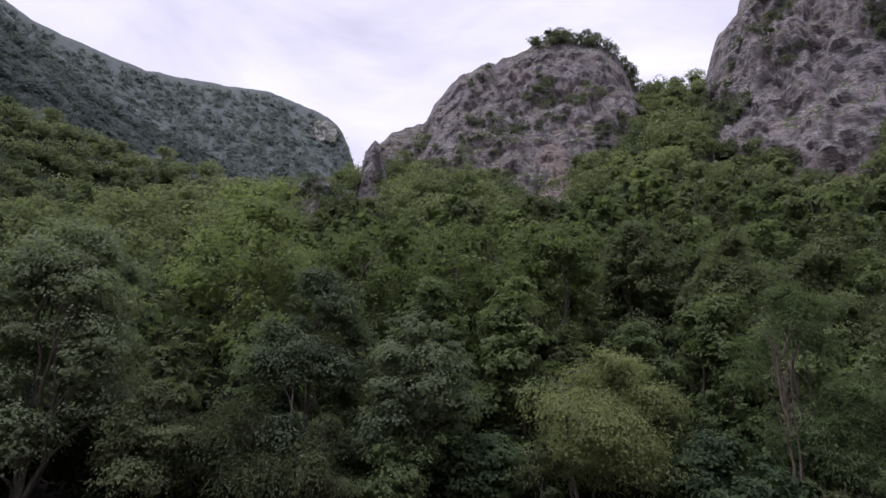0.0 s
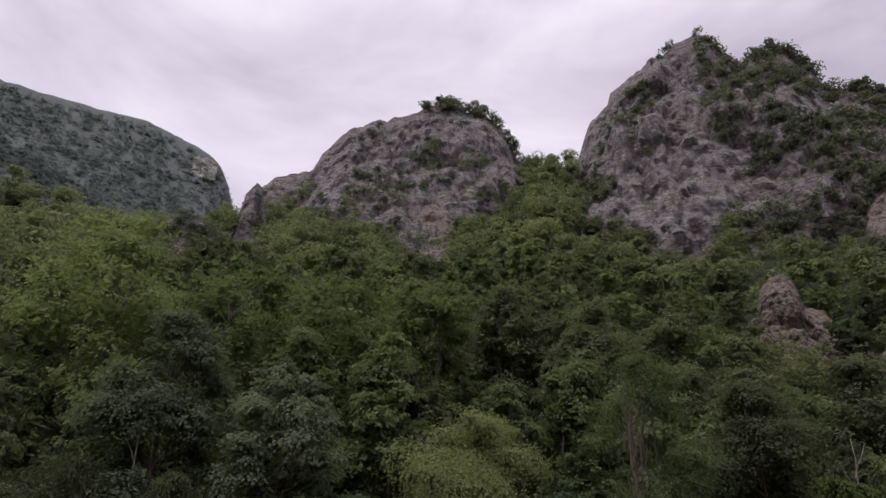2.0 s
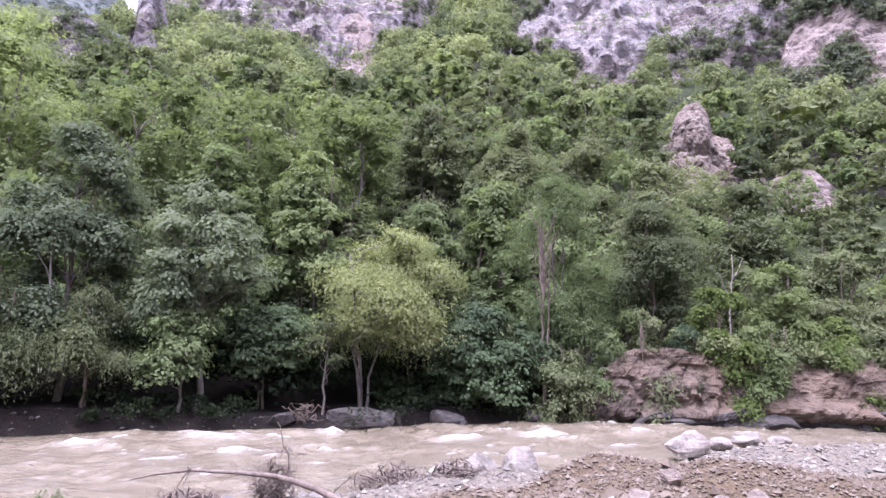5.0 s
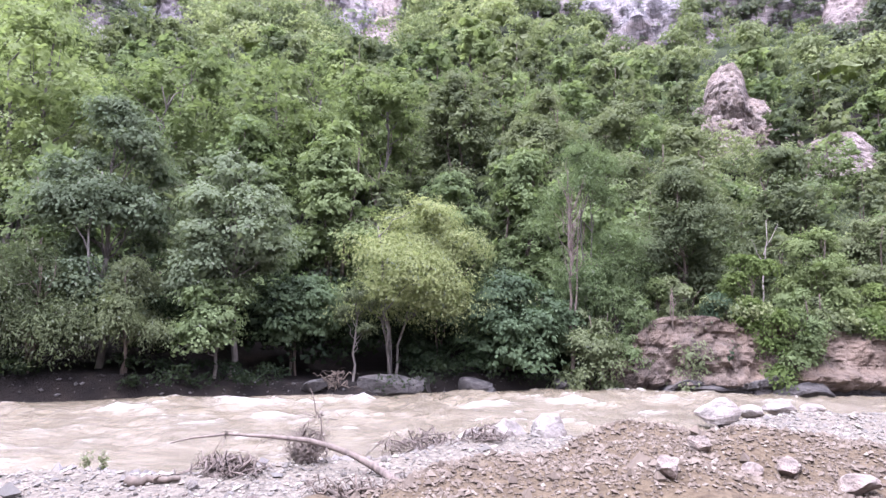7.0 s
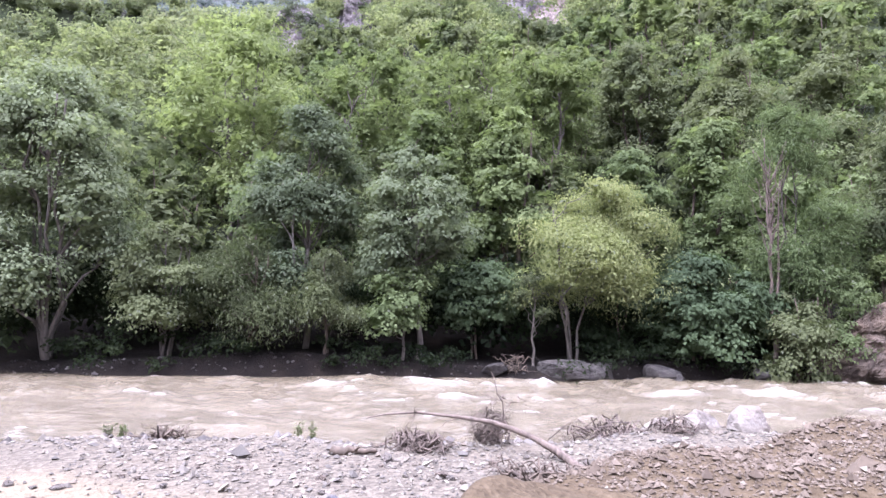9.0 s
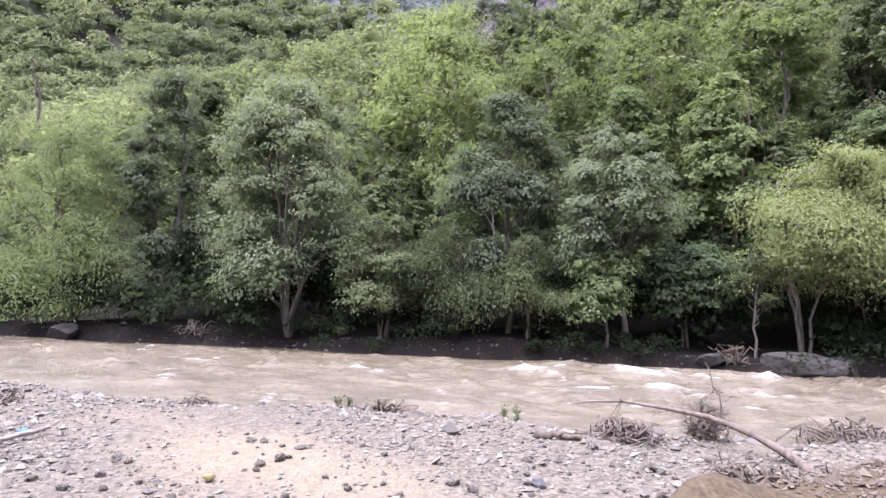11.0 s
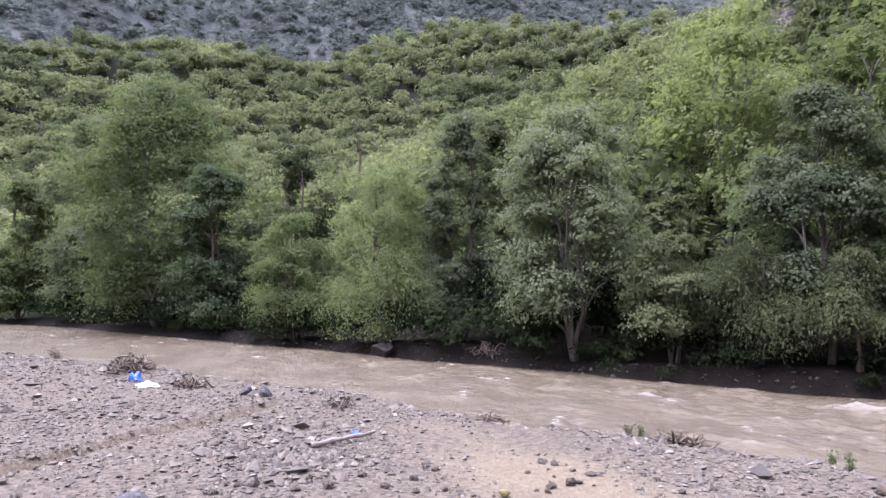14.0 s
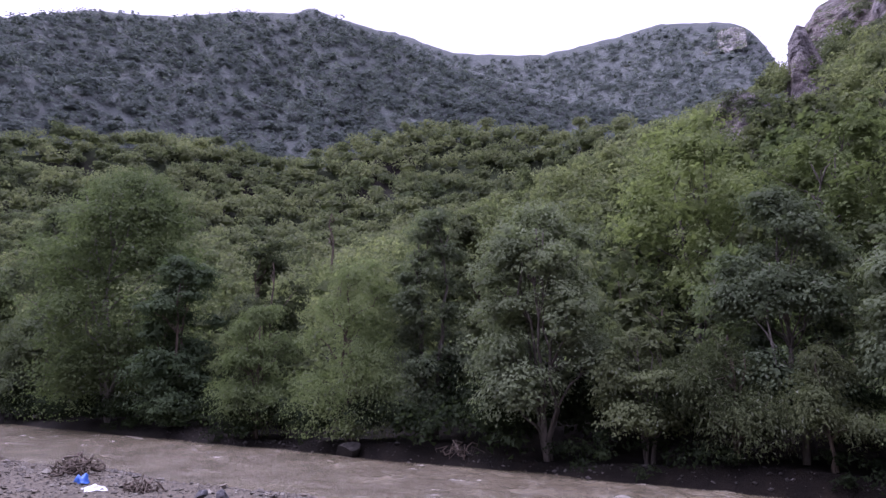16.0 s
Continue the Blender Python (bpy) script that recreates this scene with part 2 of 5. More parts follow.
def fbm(p, octaves=4, seed=0, gain=0.5, ridged=False):
    p = np.asarray(p, float)
    out, amp, total = np.zeros(len(p)), 1.0, 0.0
    for k in range(octaves):
        v = vnoise(p * 2.0**k + 17.3 * k, seed + k)
        out += amp * ((1 - 2 * np.abs(v)) if ridged else v)
        total += amp
        amp *= gain
    return out / total


def flat3(x, y, s):
    return np.stack([np.ravel(x) * s, np.ravel(y) * s, np.zeros(np.size(x))], 1)


def smoothstep(a, b, x):
    t = np.clip((x - a) / (b - a), 0, 1)
    return t * t * (3 - 2 * t)


def mesh_from(name, verts, faces, material=None, smooth=False, tint=None):
    """A mesh from arrays; faces is (n, 3) or (n, 4)."""
    me = bpy.data.meshes.new(name)
    verts, faces = np.asarray(verts, np.float32), np.asarray(faces, np.int32)
    n, k = faces.shape
    me.vertices.add(len(verts))
    me.vertices.foreach_set("co", verts.ravel())
    me.loops.add(n * k)
    me.loops.foreach_set("vertex_index", faces.ravel())
    me.polygons.add(n)
    me.polygons.foreach_set("loop_start", np.arange(0, n * k, k, dtype=np.int32))
    me.polygons.foreach_set("use_smooth", np.full(n, smooth))
    me.update(calc_edges=True)
    if tint is not None:
        for key, values in (tint.items() if isinstance(tint, dict) else {"tint": tint}.items()):
            me.attributes.new(key, "FLOAT", "POINT").data.foreach_set("value", np.asarray(values, np.float32))
    if material:
        me.materials.append(material)
    return me


def piece(name, me, parent=None, label=""):
    ob = new(name, me)
    if parent is not None:
        ob.parent = parent
    return tagged(ob, label)


def part(name, bm, material, parent, label=""):
    me = bpy.data.meshes.new(name)
    bm.to_mesh(me)
    bm.free()
    me.materials.append(material)
    return piece(name, me, parent, label)


def empty(name, x, y, z, label, category, group=""):
    ob = new(name)
    ob.location = (x, y, z)
    return tagged(ob, label, category, group)


def grid_faces(rows, cols):
    a = np.arange(rows * cols).reshape(rows, cols)
    return np.stack([a[:-1, :-1], a[:-1, 1:], a[1:, 1:], a[1:, :-1]], -1).reshape(-1, 4)


class Tubes:
    """Gathers tapered round limbs into one mesh."""

    def __init__(self):
        self.v, self.f, self.n = [], [], 0

    def add(self, pts, r0, r1, sides=6, knots=0.0, rng=None):
        pts = np.asarray(pts, float)
        k = len(pts)
        d = np.gradient(pts, axis=0)
        d /= np.linalg.norm(d, axis=1)[:, None] + 1e-9
        side = np.cross(d, (0.31, 0.17, 0.93) if abs(d[:, 2]).mean() < 0.8 else (1.0, 0.1, 0.05))
        side /= np.linalg.norm(side, axis=1)[:, None] + 1e-9
        other = np.cross(d, side)
        r = r0 + (r1 - r0) * np.linspace(0, 1, k) ** 0.9
        if knots and rng is not None:
            r = r * (1 + knots * rng.uniform(-1, 1, k))
        a = np.arange(sides) * 2 * np.pi / sides
        ring = side[:, None] * np.cos(a)[None, :, None] + other[:, None] * np.sin(a)[None, :, None]
        self.v.append((pts[:, None] + ring * r[:, None, None]).reshape(-1, 3))
        g = np.arange(k * sides).reshape(k, sides) + self.n
        h = np.roll(g, -1, 1)
        self.f.append(np.stack([g[:-1], h[:-1], h[1:], g[1:]], -1).reshape(-1, 4))
        self.n += k * sides
        e = pts[-1] + d[-1] * r1
        self.v.append(e[None])
        self.f.append(np.stack([g[-1], h[-1], np.full(sides, self.n), np.full(sides, self.n)], -1))
        self.n += 1

    def mesh(self, name, material):
        v, f = np.concatenate(self.v), np.concatenate(self.f)
        me = bpy.data.meshes.new(name)
        me.from_pydata(v.tolist(), [], [tuple(q) if q[2] != q[3] else tuple(q[:3]) for q in f.tolist()])
        me.polygons.foreach_set("use_smooth", np.full(len(f), True))
        me.materials.append(material)
        return me


def wander(a, b, n, amount, rng, sag=0.0):
    """A crooked line from a to b."""
    t = np.linspace(0, 1, n)[:, None]
    p = np.asarray(a, float) + (np.asarray(b, float) - np.asarray(a, float)) * t
    p[1:-1] += rng.normal(0, amount, (n - 2, 3))
    p[:, 2] += sag * 4 * t[:, 0] * (1 - t[:, 0])
    return p


def leaf_cards(pos, normal, length, width, rng, droop=0.0, along=None):
    """Leaf blades: four corners each, widest below the middle, folded along the rib."""
    n = len(pos)
    normal = normal / (np.linalg.norm(normal, axis=1)[:, None] + 1e-9)
    axis = rng.normal(0, 1, (n, 3)) if along is None else along + rng.normal(0, 0.3, (n, 3))
    axis[:, 2] -= droop
    axis -= normal * np.sum(axis * normal, 1)[:, None]
    axis /= np.linalg.norm(axis, axis=1)[:, None] + 1e-9
    side = np.cross(normal, axis)
    length, width = np.asarray(length)[:, None], np.asarray(width)[:, None]
    base, tip = pos - axis * length * 0.5, pos + axis * length * 0.5 - normal * length * 0.1
    mid = pos - axis * length * 0.08 + normal * length * 0.05
    v = np.stack([base, mid + side * width * 0.5, tip, mid - side * width * 0.5], 1).reshape(-1, 3)
    return v, np.arange(4 * n).reshape(n, 4)


def unit(rng, n, up=0.0):
    d = rng.normal(0, 1, (n, 3))
    d[:, 2] += up
    return d / np.linalg.norm(d, axis=1)[:, None]


# ---- the lie of the land ----
def far_bank(x):
    """Far waterline: y for each x. The river comes in straight from a bend and widens at the rock bank."""
    x = np.asarray(x, float)
    return 22.9 + 0.385 * x - 0.385 * np.logaddexp(0, (x - 6.5) / 1.2) * 1.2 - 0.03 * np.maximum(0, -70 - x) ** 2 + 0.25 * np.sin(x * 0.55) + 0.15 * np.sin(x * 1.3 + 1)


def near_bank(x):
    x = np.asarray(x, float)
    return 13.1 + 0.39 * x - 0.006 * np.maximum(0, -14 - x) ** 2 - 0.012 * np.maximum(0, -60 - x) ** 2 + 0.3 * np.sin(x * 0.7 + 0.6) + 0.18 * np.sin(x * 1.9) + 1.3 * np.exp(-((x - 1.6) / 1.6) ** 2) + 1.8 * smoothstep(6.6, 8.4, x)


# bearing (degrees, clockwise from the way across the river), height angle of the slope's top, and its distance
SLOPE = np.array([
    (-180, 12, 160), (-130, 14, 200), (-112, 17, 240), (-100, 18, 235), (-92, 20, 230), (-84, 21.8, 230), (-73, 20.8, 225), (-66, 23.5, 225),
    (-60, 24.8, 220), (-46, 24.2, 205), (-36, 23.6, 160), (-30, 24.3, 128), (-27, 26.3, 124), (-24, 26.3, 120), (-15, 27.5, 118), (-9, 25.6, 114), (-4, 28, 122),
    (2.5, 33.2, 150), (7.5, 33.6, 150), (11, 27.2, 112), (17, 26, 104), (23, 26.4, 106), (30, 25.2, 104), (37, 24.5, 104), (44, 24, 104),
    (60, 22, 120), (90, 14, 150), (180, 12, 160),
])


def bank_height(x):
    return 0.5 + 2.5 * smoothstep(6.2, 9.4, x) - 0.8 * smoothstep(12.5, 18, x) + 0.2 * np.sin(x * 0.4)


def ground_z(x, y):
    x, y = np.asarray(x, float), np.asarray(y, float)
    dist, bearing = np.hypot(x, y), np.degrees(np.arctan2(x, y))
    yf, yn = far_bank(x), near_bank(x)
    lean = np.cos(np.arctan(0.385 + 0.06 * np.maximum(0, -70 - x)))
    s_far, s_near = (y - yf) * lean - 1.5 * smoothstep(6.0, 8.5, x), (yn - y) * lean
    top, reach = np.interp(bearing, SLOPE[:, 0], SLOPE[:, 1]), np.interp(bearing, SLOPE[:, 0], SLOPE[:, 2])
    crest = 3 + reach * np.tan(np.radians(top)) - 5.0
    # hillside across the river
    f = np.clip((s_far - 5.0) / np.maximum(reach - (dist - s_far) - 5.0, 20), 0, 1.25)
    hill = bank_height(x) * smoothstep(-0.25, 0.9, s_far) - 0.6 * (1 - smoothstep(-0.9, 0.3, s_far))
    rough = fbm(flat3(x, y, 0.07), 3, 3).reshape(x.shape)
    hill = hill + crest * np.where(f < 1, f ** 1.08, 1 - 0.5 * (f - 1)) + rough * 2.2 * np.clip(f * 6, 0, 1)
    # gravel bar, with the earth platform behind it
    edge = np.interp(bearing, [-180, -100, -60, -20, -11, 9, 15, 33, 50, 90, 180], [40, 4.0, 3.0, 2.9, 5.2, 7.3, 8.3, 9.6, 11, 20, 40])
    edge = edge + 0.5 * vnoise(flat3(x, y, 0.6), 5).reshape(x.shape)
    plat = 1.3 * smoothstep(1.6, -0.7, dist - edge) * (0.9 + 0.22 * vnoise(flat3(x, y, 0.9), 9).reshape(x.shape))
    bar = 0.38 * smoothstep(-0.2, 1.6, s_near) - 0.6 * (1 - smoothstep(-1.0, 0.2, s_near)) + 0.06 * fbm(flat3(x, y, 0.5), 3, 11).reshape(x.shape)
    near = bar + plat * smoothstep(0, 2.5, s_near)
    back = np.maximum(0, dist - 45) * 0.45 * smoothstep(0, 30, s_near)
    near = near + np.minimum(back, 70)
    # lumps of the earth heap, and unevenness of the gravel
    heap = smoothstep(0.9, -0.4, dist - edge) * smoothstep(14, 10, dist)
    near = near + heap * (0.08 * fbm(flat3(x, y, 1.5), 2, 23).reshape(x.shape) + 0.035 * vnoise(flat3(x, y, 4.0), 25).reshape(x.shape))
    near = near + smoothstep(60, 25, dist) * 0.022 * fbm(flat3(x, y, 2.0), 2, 21).reshape(x.shape)
    # shallow wheel ruts on the bar
    rut = x + 0.75 * y + 12.4 + 0.12 * np.sin(y * 1.7)
    track = smoothstep(-4, -2, y) * smoothstep(4.6, 3.4, y)
    near = near + (0.07 * np.exp(-((rut + 0.35) / 0.2) ** 2) - 0.17 * np.exp(-(rut / 0.17) ** 2) - 0.05 * np.exp(-((rut - 1.5) / 0.2) ** 2)) * track
    return np.where(y > (yf + yn) / 2, hill, near)


def z_at(x, y):
    return float(ground_z(np.array([x]), np.array([y]))[0])


def platform_edge(x, y):
    return np.hypot(x, y) - np.interp(np.degrees(np.arctan2(x, y)), [-180, -100, -60, -20, -11, 9, 15, 33, 50, 90, 180], [40, 4.0, 3.0, 2.9, 5.2, 7.3, 8.3, 9.6, 11, 20, 40])


def stretch(x, y, scale, seed):
    return vnoise(flat3(x, y, scale), seed).reshape(np.shape(x))


GLADE = 67.0


def build_ground():
    az = np.concatenate([np.arange(-112, 50, 0.55), np.arange(50, 248, 4.0)])
    r = [0.001, 0.3, 0.7]
    while r[-1] < 4500:
        r.append(r[-1] * (1.06 if r[-1] < 3 else 1.018 if r[-1] < 32 else 1.04 if r[-1] < 300 else 1.12))
    r = np.array(r)
    A, D = np.meshgrid(np.radians(np.append(az, az[0] + 360)), r)
    x, y = D * np.sin(A) + 0.4, D * np.cos(A) - 0.3
    A, D = np.arctan2(x, y), np.hypot(x, y)
    z = ground_z(x, y)
    z = np.where(D > 320, np.minimum(z, 60), z)
    yf, yn = far_bank(x), near_bank(x)
    bearing = np.degrees(A)
    s_near = (yn - y) * 0.93
    edge = np.interp((bearing + 180) % 360 - 180, [-180, -100, -60, -20, -11, 9, 15, 33, 50, 90, 180], [40, 4.0, 3.0, 2.9, 5.2, 7.3, 8.3, 9.6, 11, 20, 40])
    soil = smoothstep(0.9, -0.4, D - edge + 0.5 * stretch(x, y, 0.6, 5))
    rut = x + 0.75 * y + 12.4 + 0.12 * np.sin(y * 1.7)
    soil = np.maximum(soil, 0.85 * np.exp(-(rut / 0.22) ** 2) * smoothstep(-4, -2, y) * smoothstep(4.6, 3.4, y))
    sand = smoothstep(1.0, 0.2, np.hypot((x + 6.8) / 4.6, (y - 5.4) / 2.0) + 0.35 * stretch(x, y, 0.8, 31))
    wet = smoothstep(1.1, 0.1, s_near + 0.5 * stretch(x, y, 0.9, 33))
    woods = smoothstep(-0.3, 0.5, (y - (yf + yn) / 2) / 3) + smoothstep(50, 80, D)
    green = smoothstep(30, 48, D) * smoothstep(5, 10, y - yf) * smoothstep(-0.55, 0.1, stretch(x, y, 0.11, 61))
    glade = smoothstep(1.0, 0.6, np.hypot((bearing + 41.4) / 2.6, (D - GLADE) / 4.5))
    n0 = len(r)
    verts = np.stack([x, y, z], -1).reshape(-1, 3)
    masks = {"soil": soil.ravel(), "sand": sand.ravel(), "wet": wet.ravel(), "woods": np.clip(woods, 0, 1).ravel(), "green": green.ravel(), "glade": glade.ravel()}
    faces = grid_faces(n0, A.shape[1])[:, ::-1]
    me = mesh_from("ground", verts, faces, None, True, masks)
    m, n, l, p = node_material("ground_surface")
    grain, blotch = noise_node(n, l, 9.0, 6.0, 0.7), noise_node(n, l, 0.6, 4.0)
    vor = n.new("ShaderNodeTexVoronoi")
    vor.inputs["Scale"].default_value = 17.0
    l.new(n.new("ShaderNodeTexCoord").outputs["Object"], vor.inputs["Vector"])
    gravel = ramp_node(n, l, grain, [(0.3, (0.0458, 0.0405, 0.0324)), (0.48, (0.105, 0.0905, 0.0693)), (0.7, (0.183, 0.158, 0.121))])
    gravel = mix_node(n, l, 0.6, gravel, ramp_node(n, l, vor.outputs["Color"], [(0.2, (0.0404, 0.0366, 0.0307)), (0.8, (0.161, 0.142, 0.112))]))
    gravel = mix_node(n, l, ramp_node(n, l, blotch, [(0.5, (0, 0, 0)), (0.68, (0.216, 0.2, 0.162))]), gravel, (0.14, 0.113, 0.0772))
    sandc = ramp_node(n, l, grain, [(0.3, (0.123, 0.1, 0.0682)), (0.7, (0.192, 0.164, 0.116))])
    soilc = ramp_node(n, l, grain, [(0.28, (0.0354, 0.0255, 0.0153)), (0.5, (0.0694, 0.0521, 0.0314)), (0.75, (0.109, 0.0842, 0.0538))])
    mudc = ramp_node(n, l, grain, [(0.3, (0.12, 0.101, 0.0811)), (0.7, (0.201, 0.172, 0.141))])
    # canopy shade is painted in: this floor is far darker than leaf litter
    shaded_woodc = ramp_node(n, l, noise_node(n, l, 1.2, 5.0, 0.65), [(0.3, (0.00421, 0.00304, 0.00245)), (0.55, (0.0089, 0.00651, 0.0049)), (0.75, (0.0211, 0.0156, 0.011))])
    # the green floor is darkened as well, for shade between the crowns
    shaded_woodc = mix_node(n, l, attribute_node(n, "green"), shaded_woodc, ramp_node(n, l, noise_node(n, l, 0.8, 6.0, 0.7), [(0.3, (0.0158, 0.0231, 0.0109)), (0.7, (0.0432, 0.056, 0.0238))]))
    shaded_woodc = mix_node(n, l, attribute_node(n, "glade"), shaded_woodc, (0.122, 0.0805, 0.0476))
    c = mix_node(n, l, attribute_node(n, "wet"), gravel, mudc)
    c = mix_node(n, l, attribute_node(n, "sand"), c, sandc)
    c = mix_node(n, l, attribute_node(n, "soil"), c, soilc)
    c = mix_node(n, l, attribute_node(n, "woods"), c, shaded_woodc)
    l.new(c, p.inputs["Base Color"])
    l.new(bump_node(n, l, mix_node(n, l, 0.5, grain, vor.outputs["Distance"]), 0.9, 0.06), p.inputs["Normal"])
    p.inputs["Roughness"].default_value = 0.95
    p.inputs["Specular IOR Level"].default_value = 0.2
    me.materials.append(m)
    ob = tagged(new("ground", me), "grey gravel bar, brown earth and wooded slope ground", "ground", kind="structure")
    return ob


ground = build_ground()


# ---- river ----
def build_river():
    xs = np.concatenate([np.arange(-150, -60, 1.0), np.arange(-60, -25, 0.3), np.arange(-25, 22, 0.16), np.arange(24, 60, 0.8)])
    w = np.linspace(-0.06, 1.06, 84)
    X, Wd = np.meshgrid(xs, w)
    y0, y1 = near_bank(X), far_bank(X)
    Y = y0 + (y1 - y0) * Wd
    a = X * 0.933 + Y * 0.36
    b = -X * 0.36 + Y * 0.933
    swell = fbm(np.stack([a * 0.32, b * 0.75, 0 * a], -1).reshape(-1, 3), 3, 41).reshape(X.shape)
    chop = fbm(np.stack([a * 0.9, b * 2.4, 0 * a], -1).reshape(-1, 3), 3, 47, ridged=True).reshape(X.shape)
    hard = (0.58 + 0.42 * np.exp(-((X - 0) / 11) ** 2)) * smoothstep(0, 0.12, Wd) * smoothstep(1.0, 0.9, Wd)
    hard = hard * (0.75 + 0.5 * smoothstep(0.35, 0.75, Wd))
    wave = fbm(np.stack([a * 1.1 + 1.2 * swell, b * 1.0, 0 * a + 8], -1).reshape(-1, 3), 4, 59, 0.55, True).reshape(X.shape)
    Z = 0.07 * swell * (0.4 + hard) + 0.14 * np.maximum(wave, -0.3) * hard + 0.07 * chop * (0.3 + hard)
    streak = fbm(np.stack([a * 0.55, b * 1.2, 0 * a + 3], -1).reshape(-1, 3), 4, 53, 0.6).reshape(X.shape)
    foam = smoothstep(0.05, 0.6, 0.75 * wave + 0.55 * streak + 0.25 * chop + 0.25 * hard - 0.82) * np.clip(hard * 1.25, 0, 1)
    for cx, cy, size in ((-2.3, 20.2, 1.0), (1.7, 20.0, 1.0), (4.7, 21.3, 1.2), (-5.8, 18.6, 0.9), (-8.6, 17.2, 0.8), (8.5, 22.6, 1.0), (12.5, 22.8, 0.9), (-4.2, 16.8, 0.7), (-13.0, 14.2, 0.7), (6.6, 19.2, 0.8)):
        da, db = (X - cx) * 0.933 + (Y - cy) * 0.36, -(X - cx) * 0.36 + (Y - cy) * 0.933
        burst = np.exp(-((da + 0.5 * np.abs(db)) / (0.8 * size)) ** 2 - (db / (0.3 * size)) ** 2) * (0.75 + 0.5 * chop)
        foam, Z = np.clip(foam + 0.5 * burst, 0, 1), Z + 0.12 * size * burst
    me = mesh_from("river", np.stack([X, Y, Z], -1).reshape(-1, 3), grid_faces(*X.shape), None, True, {"foam": foam.ravel()})
    m, n, l, p = node_material("muddy_water")
    tc, mp = n.new("ShaderNodeTexCoord"), n.new("ShaderNodeMapping")
    mp.inputs["Rotation"].default_value = (0, 0, radians(-21))
    mp.inputs["Scale"].default_value = (1.0, 1.9, 1)
    l.new(tc.outputs["Object"], mp.inputs["Vector"])
    ripple = noise_node(n, l, 2.4, 7.0, 0.66, mp.outputs["Vector"], 0.6)
    froth = noise_node(n, l, 3.6, 8.0, 0.8, mp.outputs["Vector"], 1.0)
    silt = ramp_node(n, l, noise_node(n, l, 0.35, 3.0, 0.5, mp.outputs["Vector"]), [(0.35, (0.095, 0.08, 0.053)), (0.65, (0.135, 0.115, 0.079))])
    k = math_node(n, l, "MULTIPLY", attribute_node(n, "foam"), math_node(n, l, "MULTIPLY_ADD", froth, 2.6), True)
    k.node.inputs[1].links[0].from_node.inputs[2].default_value = -0.55
    l.new(mix_node(n, l, k, silt, (0.42, 0.4, 0.365)), p.inputs["Base Color"])
    l.new(bump_node(n, l, ripple, 0.8, 0.14), p.inputs["Normal"])
    rr = n.new("ShaderNodeMapRange")
    rr.inputs["To Min"].default_value, rr.inputs["To Max"].default_value = 0.14, 0.75
    l.new(k, rr.inputs["Value"])
    l.new(rr.outputs[0], p.inputs["Roughness"])
    p.inputs["Specular IOR Level"].default_value = 0.5
    me.materials.append(m)
    return tagged(new("river", me), "fast brown muddy river with white rapids", "river", kind="structure")


river = build_river()


# ---- rock hills and mountains ----
def polar(bearing, dist, z):
    a = np.radians(bearing)
    return np.stack([dist * np.sin(a), dist * np.cos(a), z], -1)


def hill_sheet(crest, d_foot, d_top, foot, step, rows, power=1.0):
    """Points of a hill's front and back: crest is rows of bearing and height angle."""
    crest = np.array(crest, float)
    b = np.arange(crest[0, 0], crest[-1, 0] + step / 2, step)
    top = np.interp(b, crest[:, 0], crest[:, 1])
    top = top + 0.16 * fbm(np.stack([b * 1.4, 0 * b + crest[0, 1], 0 * b], 1), 4, 17, 0.7)
    s = np.concatenate([np.linspace(0, 1, rows), np.linspace(1.04, 1.6, max(6, rows // 6))])
    S, T = np.meshgrid(s, top, indexing="ij")
    Bg = np.meshgrid(s, b, indexing="ij")[1]
    ztop = EYE_Z + d_top * np.tan(np.radians(T))
    zfoot = EYE_Z + d_foot * np.tan(np.radians(np.minimum(foot, T - 1)))
    u = np.clip(S, 0, 1)
    d = d_foot + (d_top - d_foot) * u ** power + np.maximum(S - 1, 0) * (d_top - d_foot) * 2.2
    z = zfoot + (ztop - zfoot) * u - np.maximum(S - 1, 0) * (ztop - zfoot) * 0.9
    return S, Bg, d, z


def facets(p, seed):
    """Jointed blocks: each has a height and a tilt of its own, and meets its neighbours in a crease."""
    i = np.floor(p).astype(np.int64)
    val = np.full(len(p), -9.0)
    for dx in (-1, 0, 1):
        for dy in (-1, 0, 1):
            for dz in (-1, 0, 1):
                c = i + np.array([dx, dy, dz])
                h = [lattice(c[:, 0], c[:, 1], c[:, 2], seed + k) for k in range(7)]
                off = p - (c + 0.5 + 0.45 * np.stack(h[:3], 1))
                d2 = np.sum(off * off, 1)
                v = 0.3 * h[3] + 0.85 * (off[:, 0] * h[4] + off[:, 1] * h[5] + off[:, 2] * (h[6] - 0.3)) - 0.75 * d2
                val = np.maximum(val, v)
    return val


TILT = np.array([[0.9, 0.1, 0.35], [-0.1, 0.95, 0.3], [-0.35, -0.3, 0.95]])


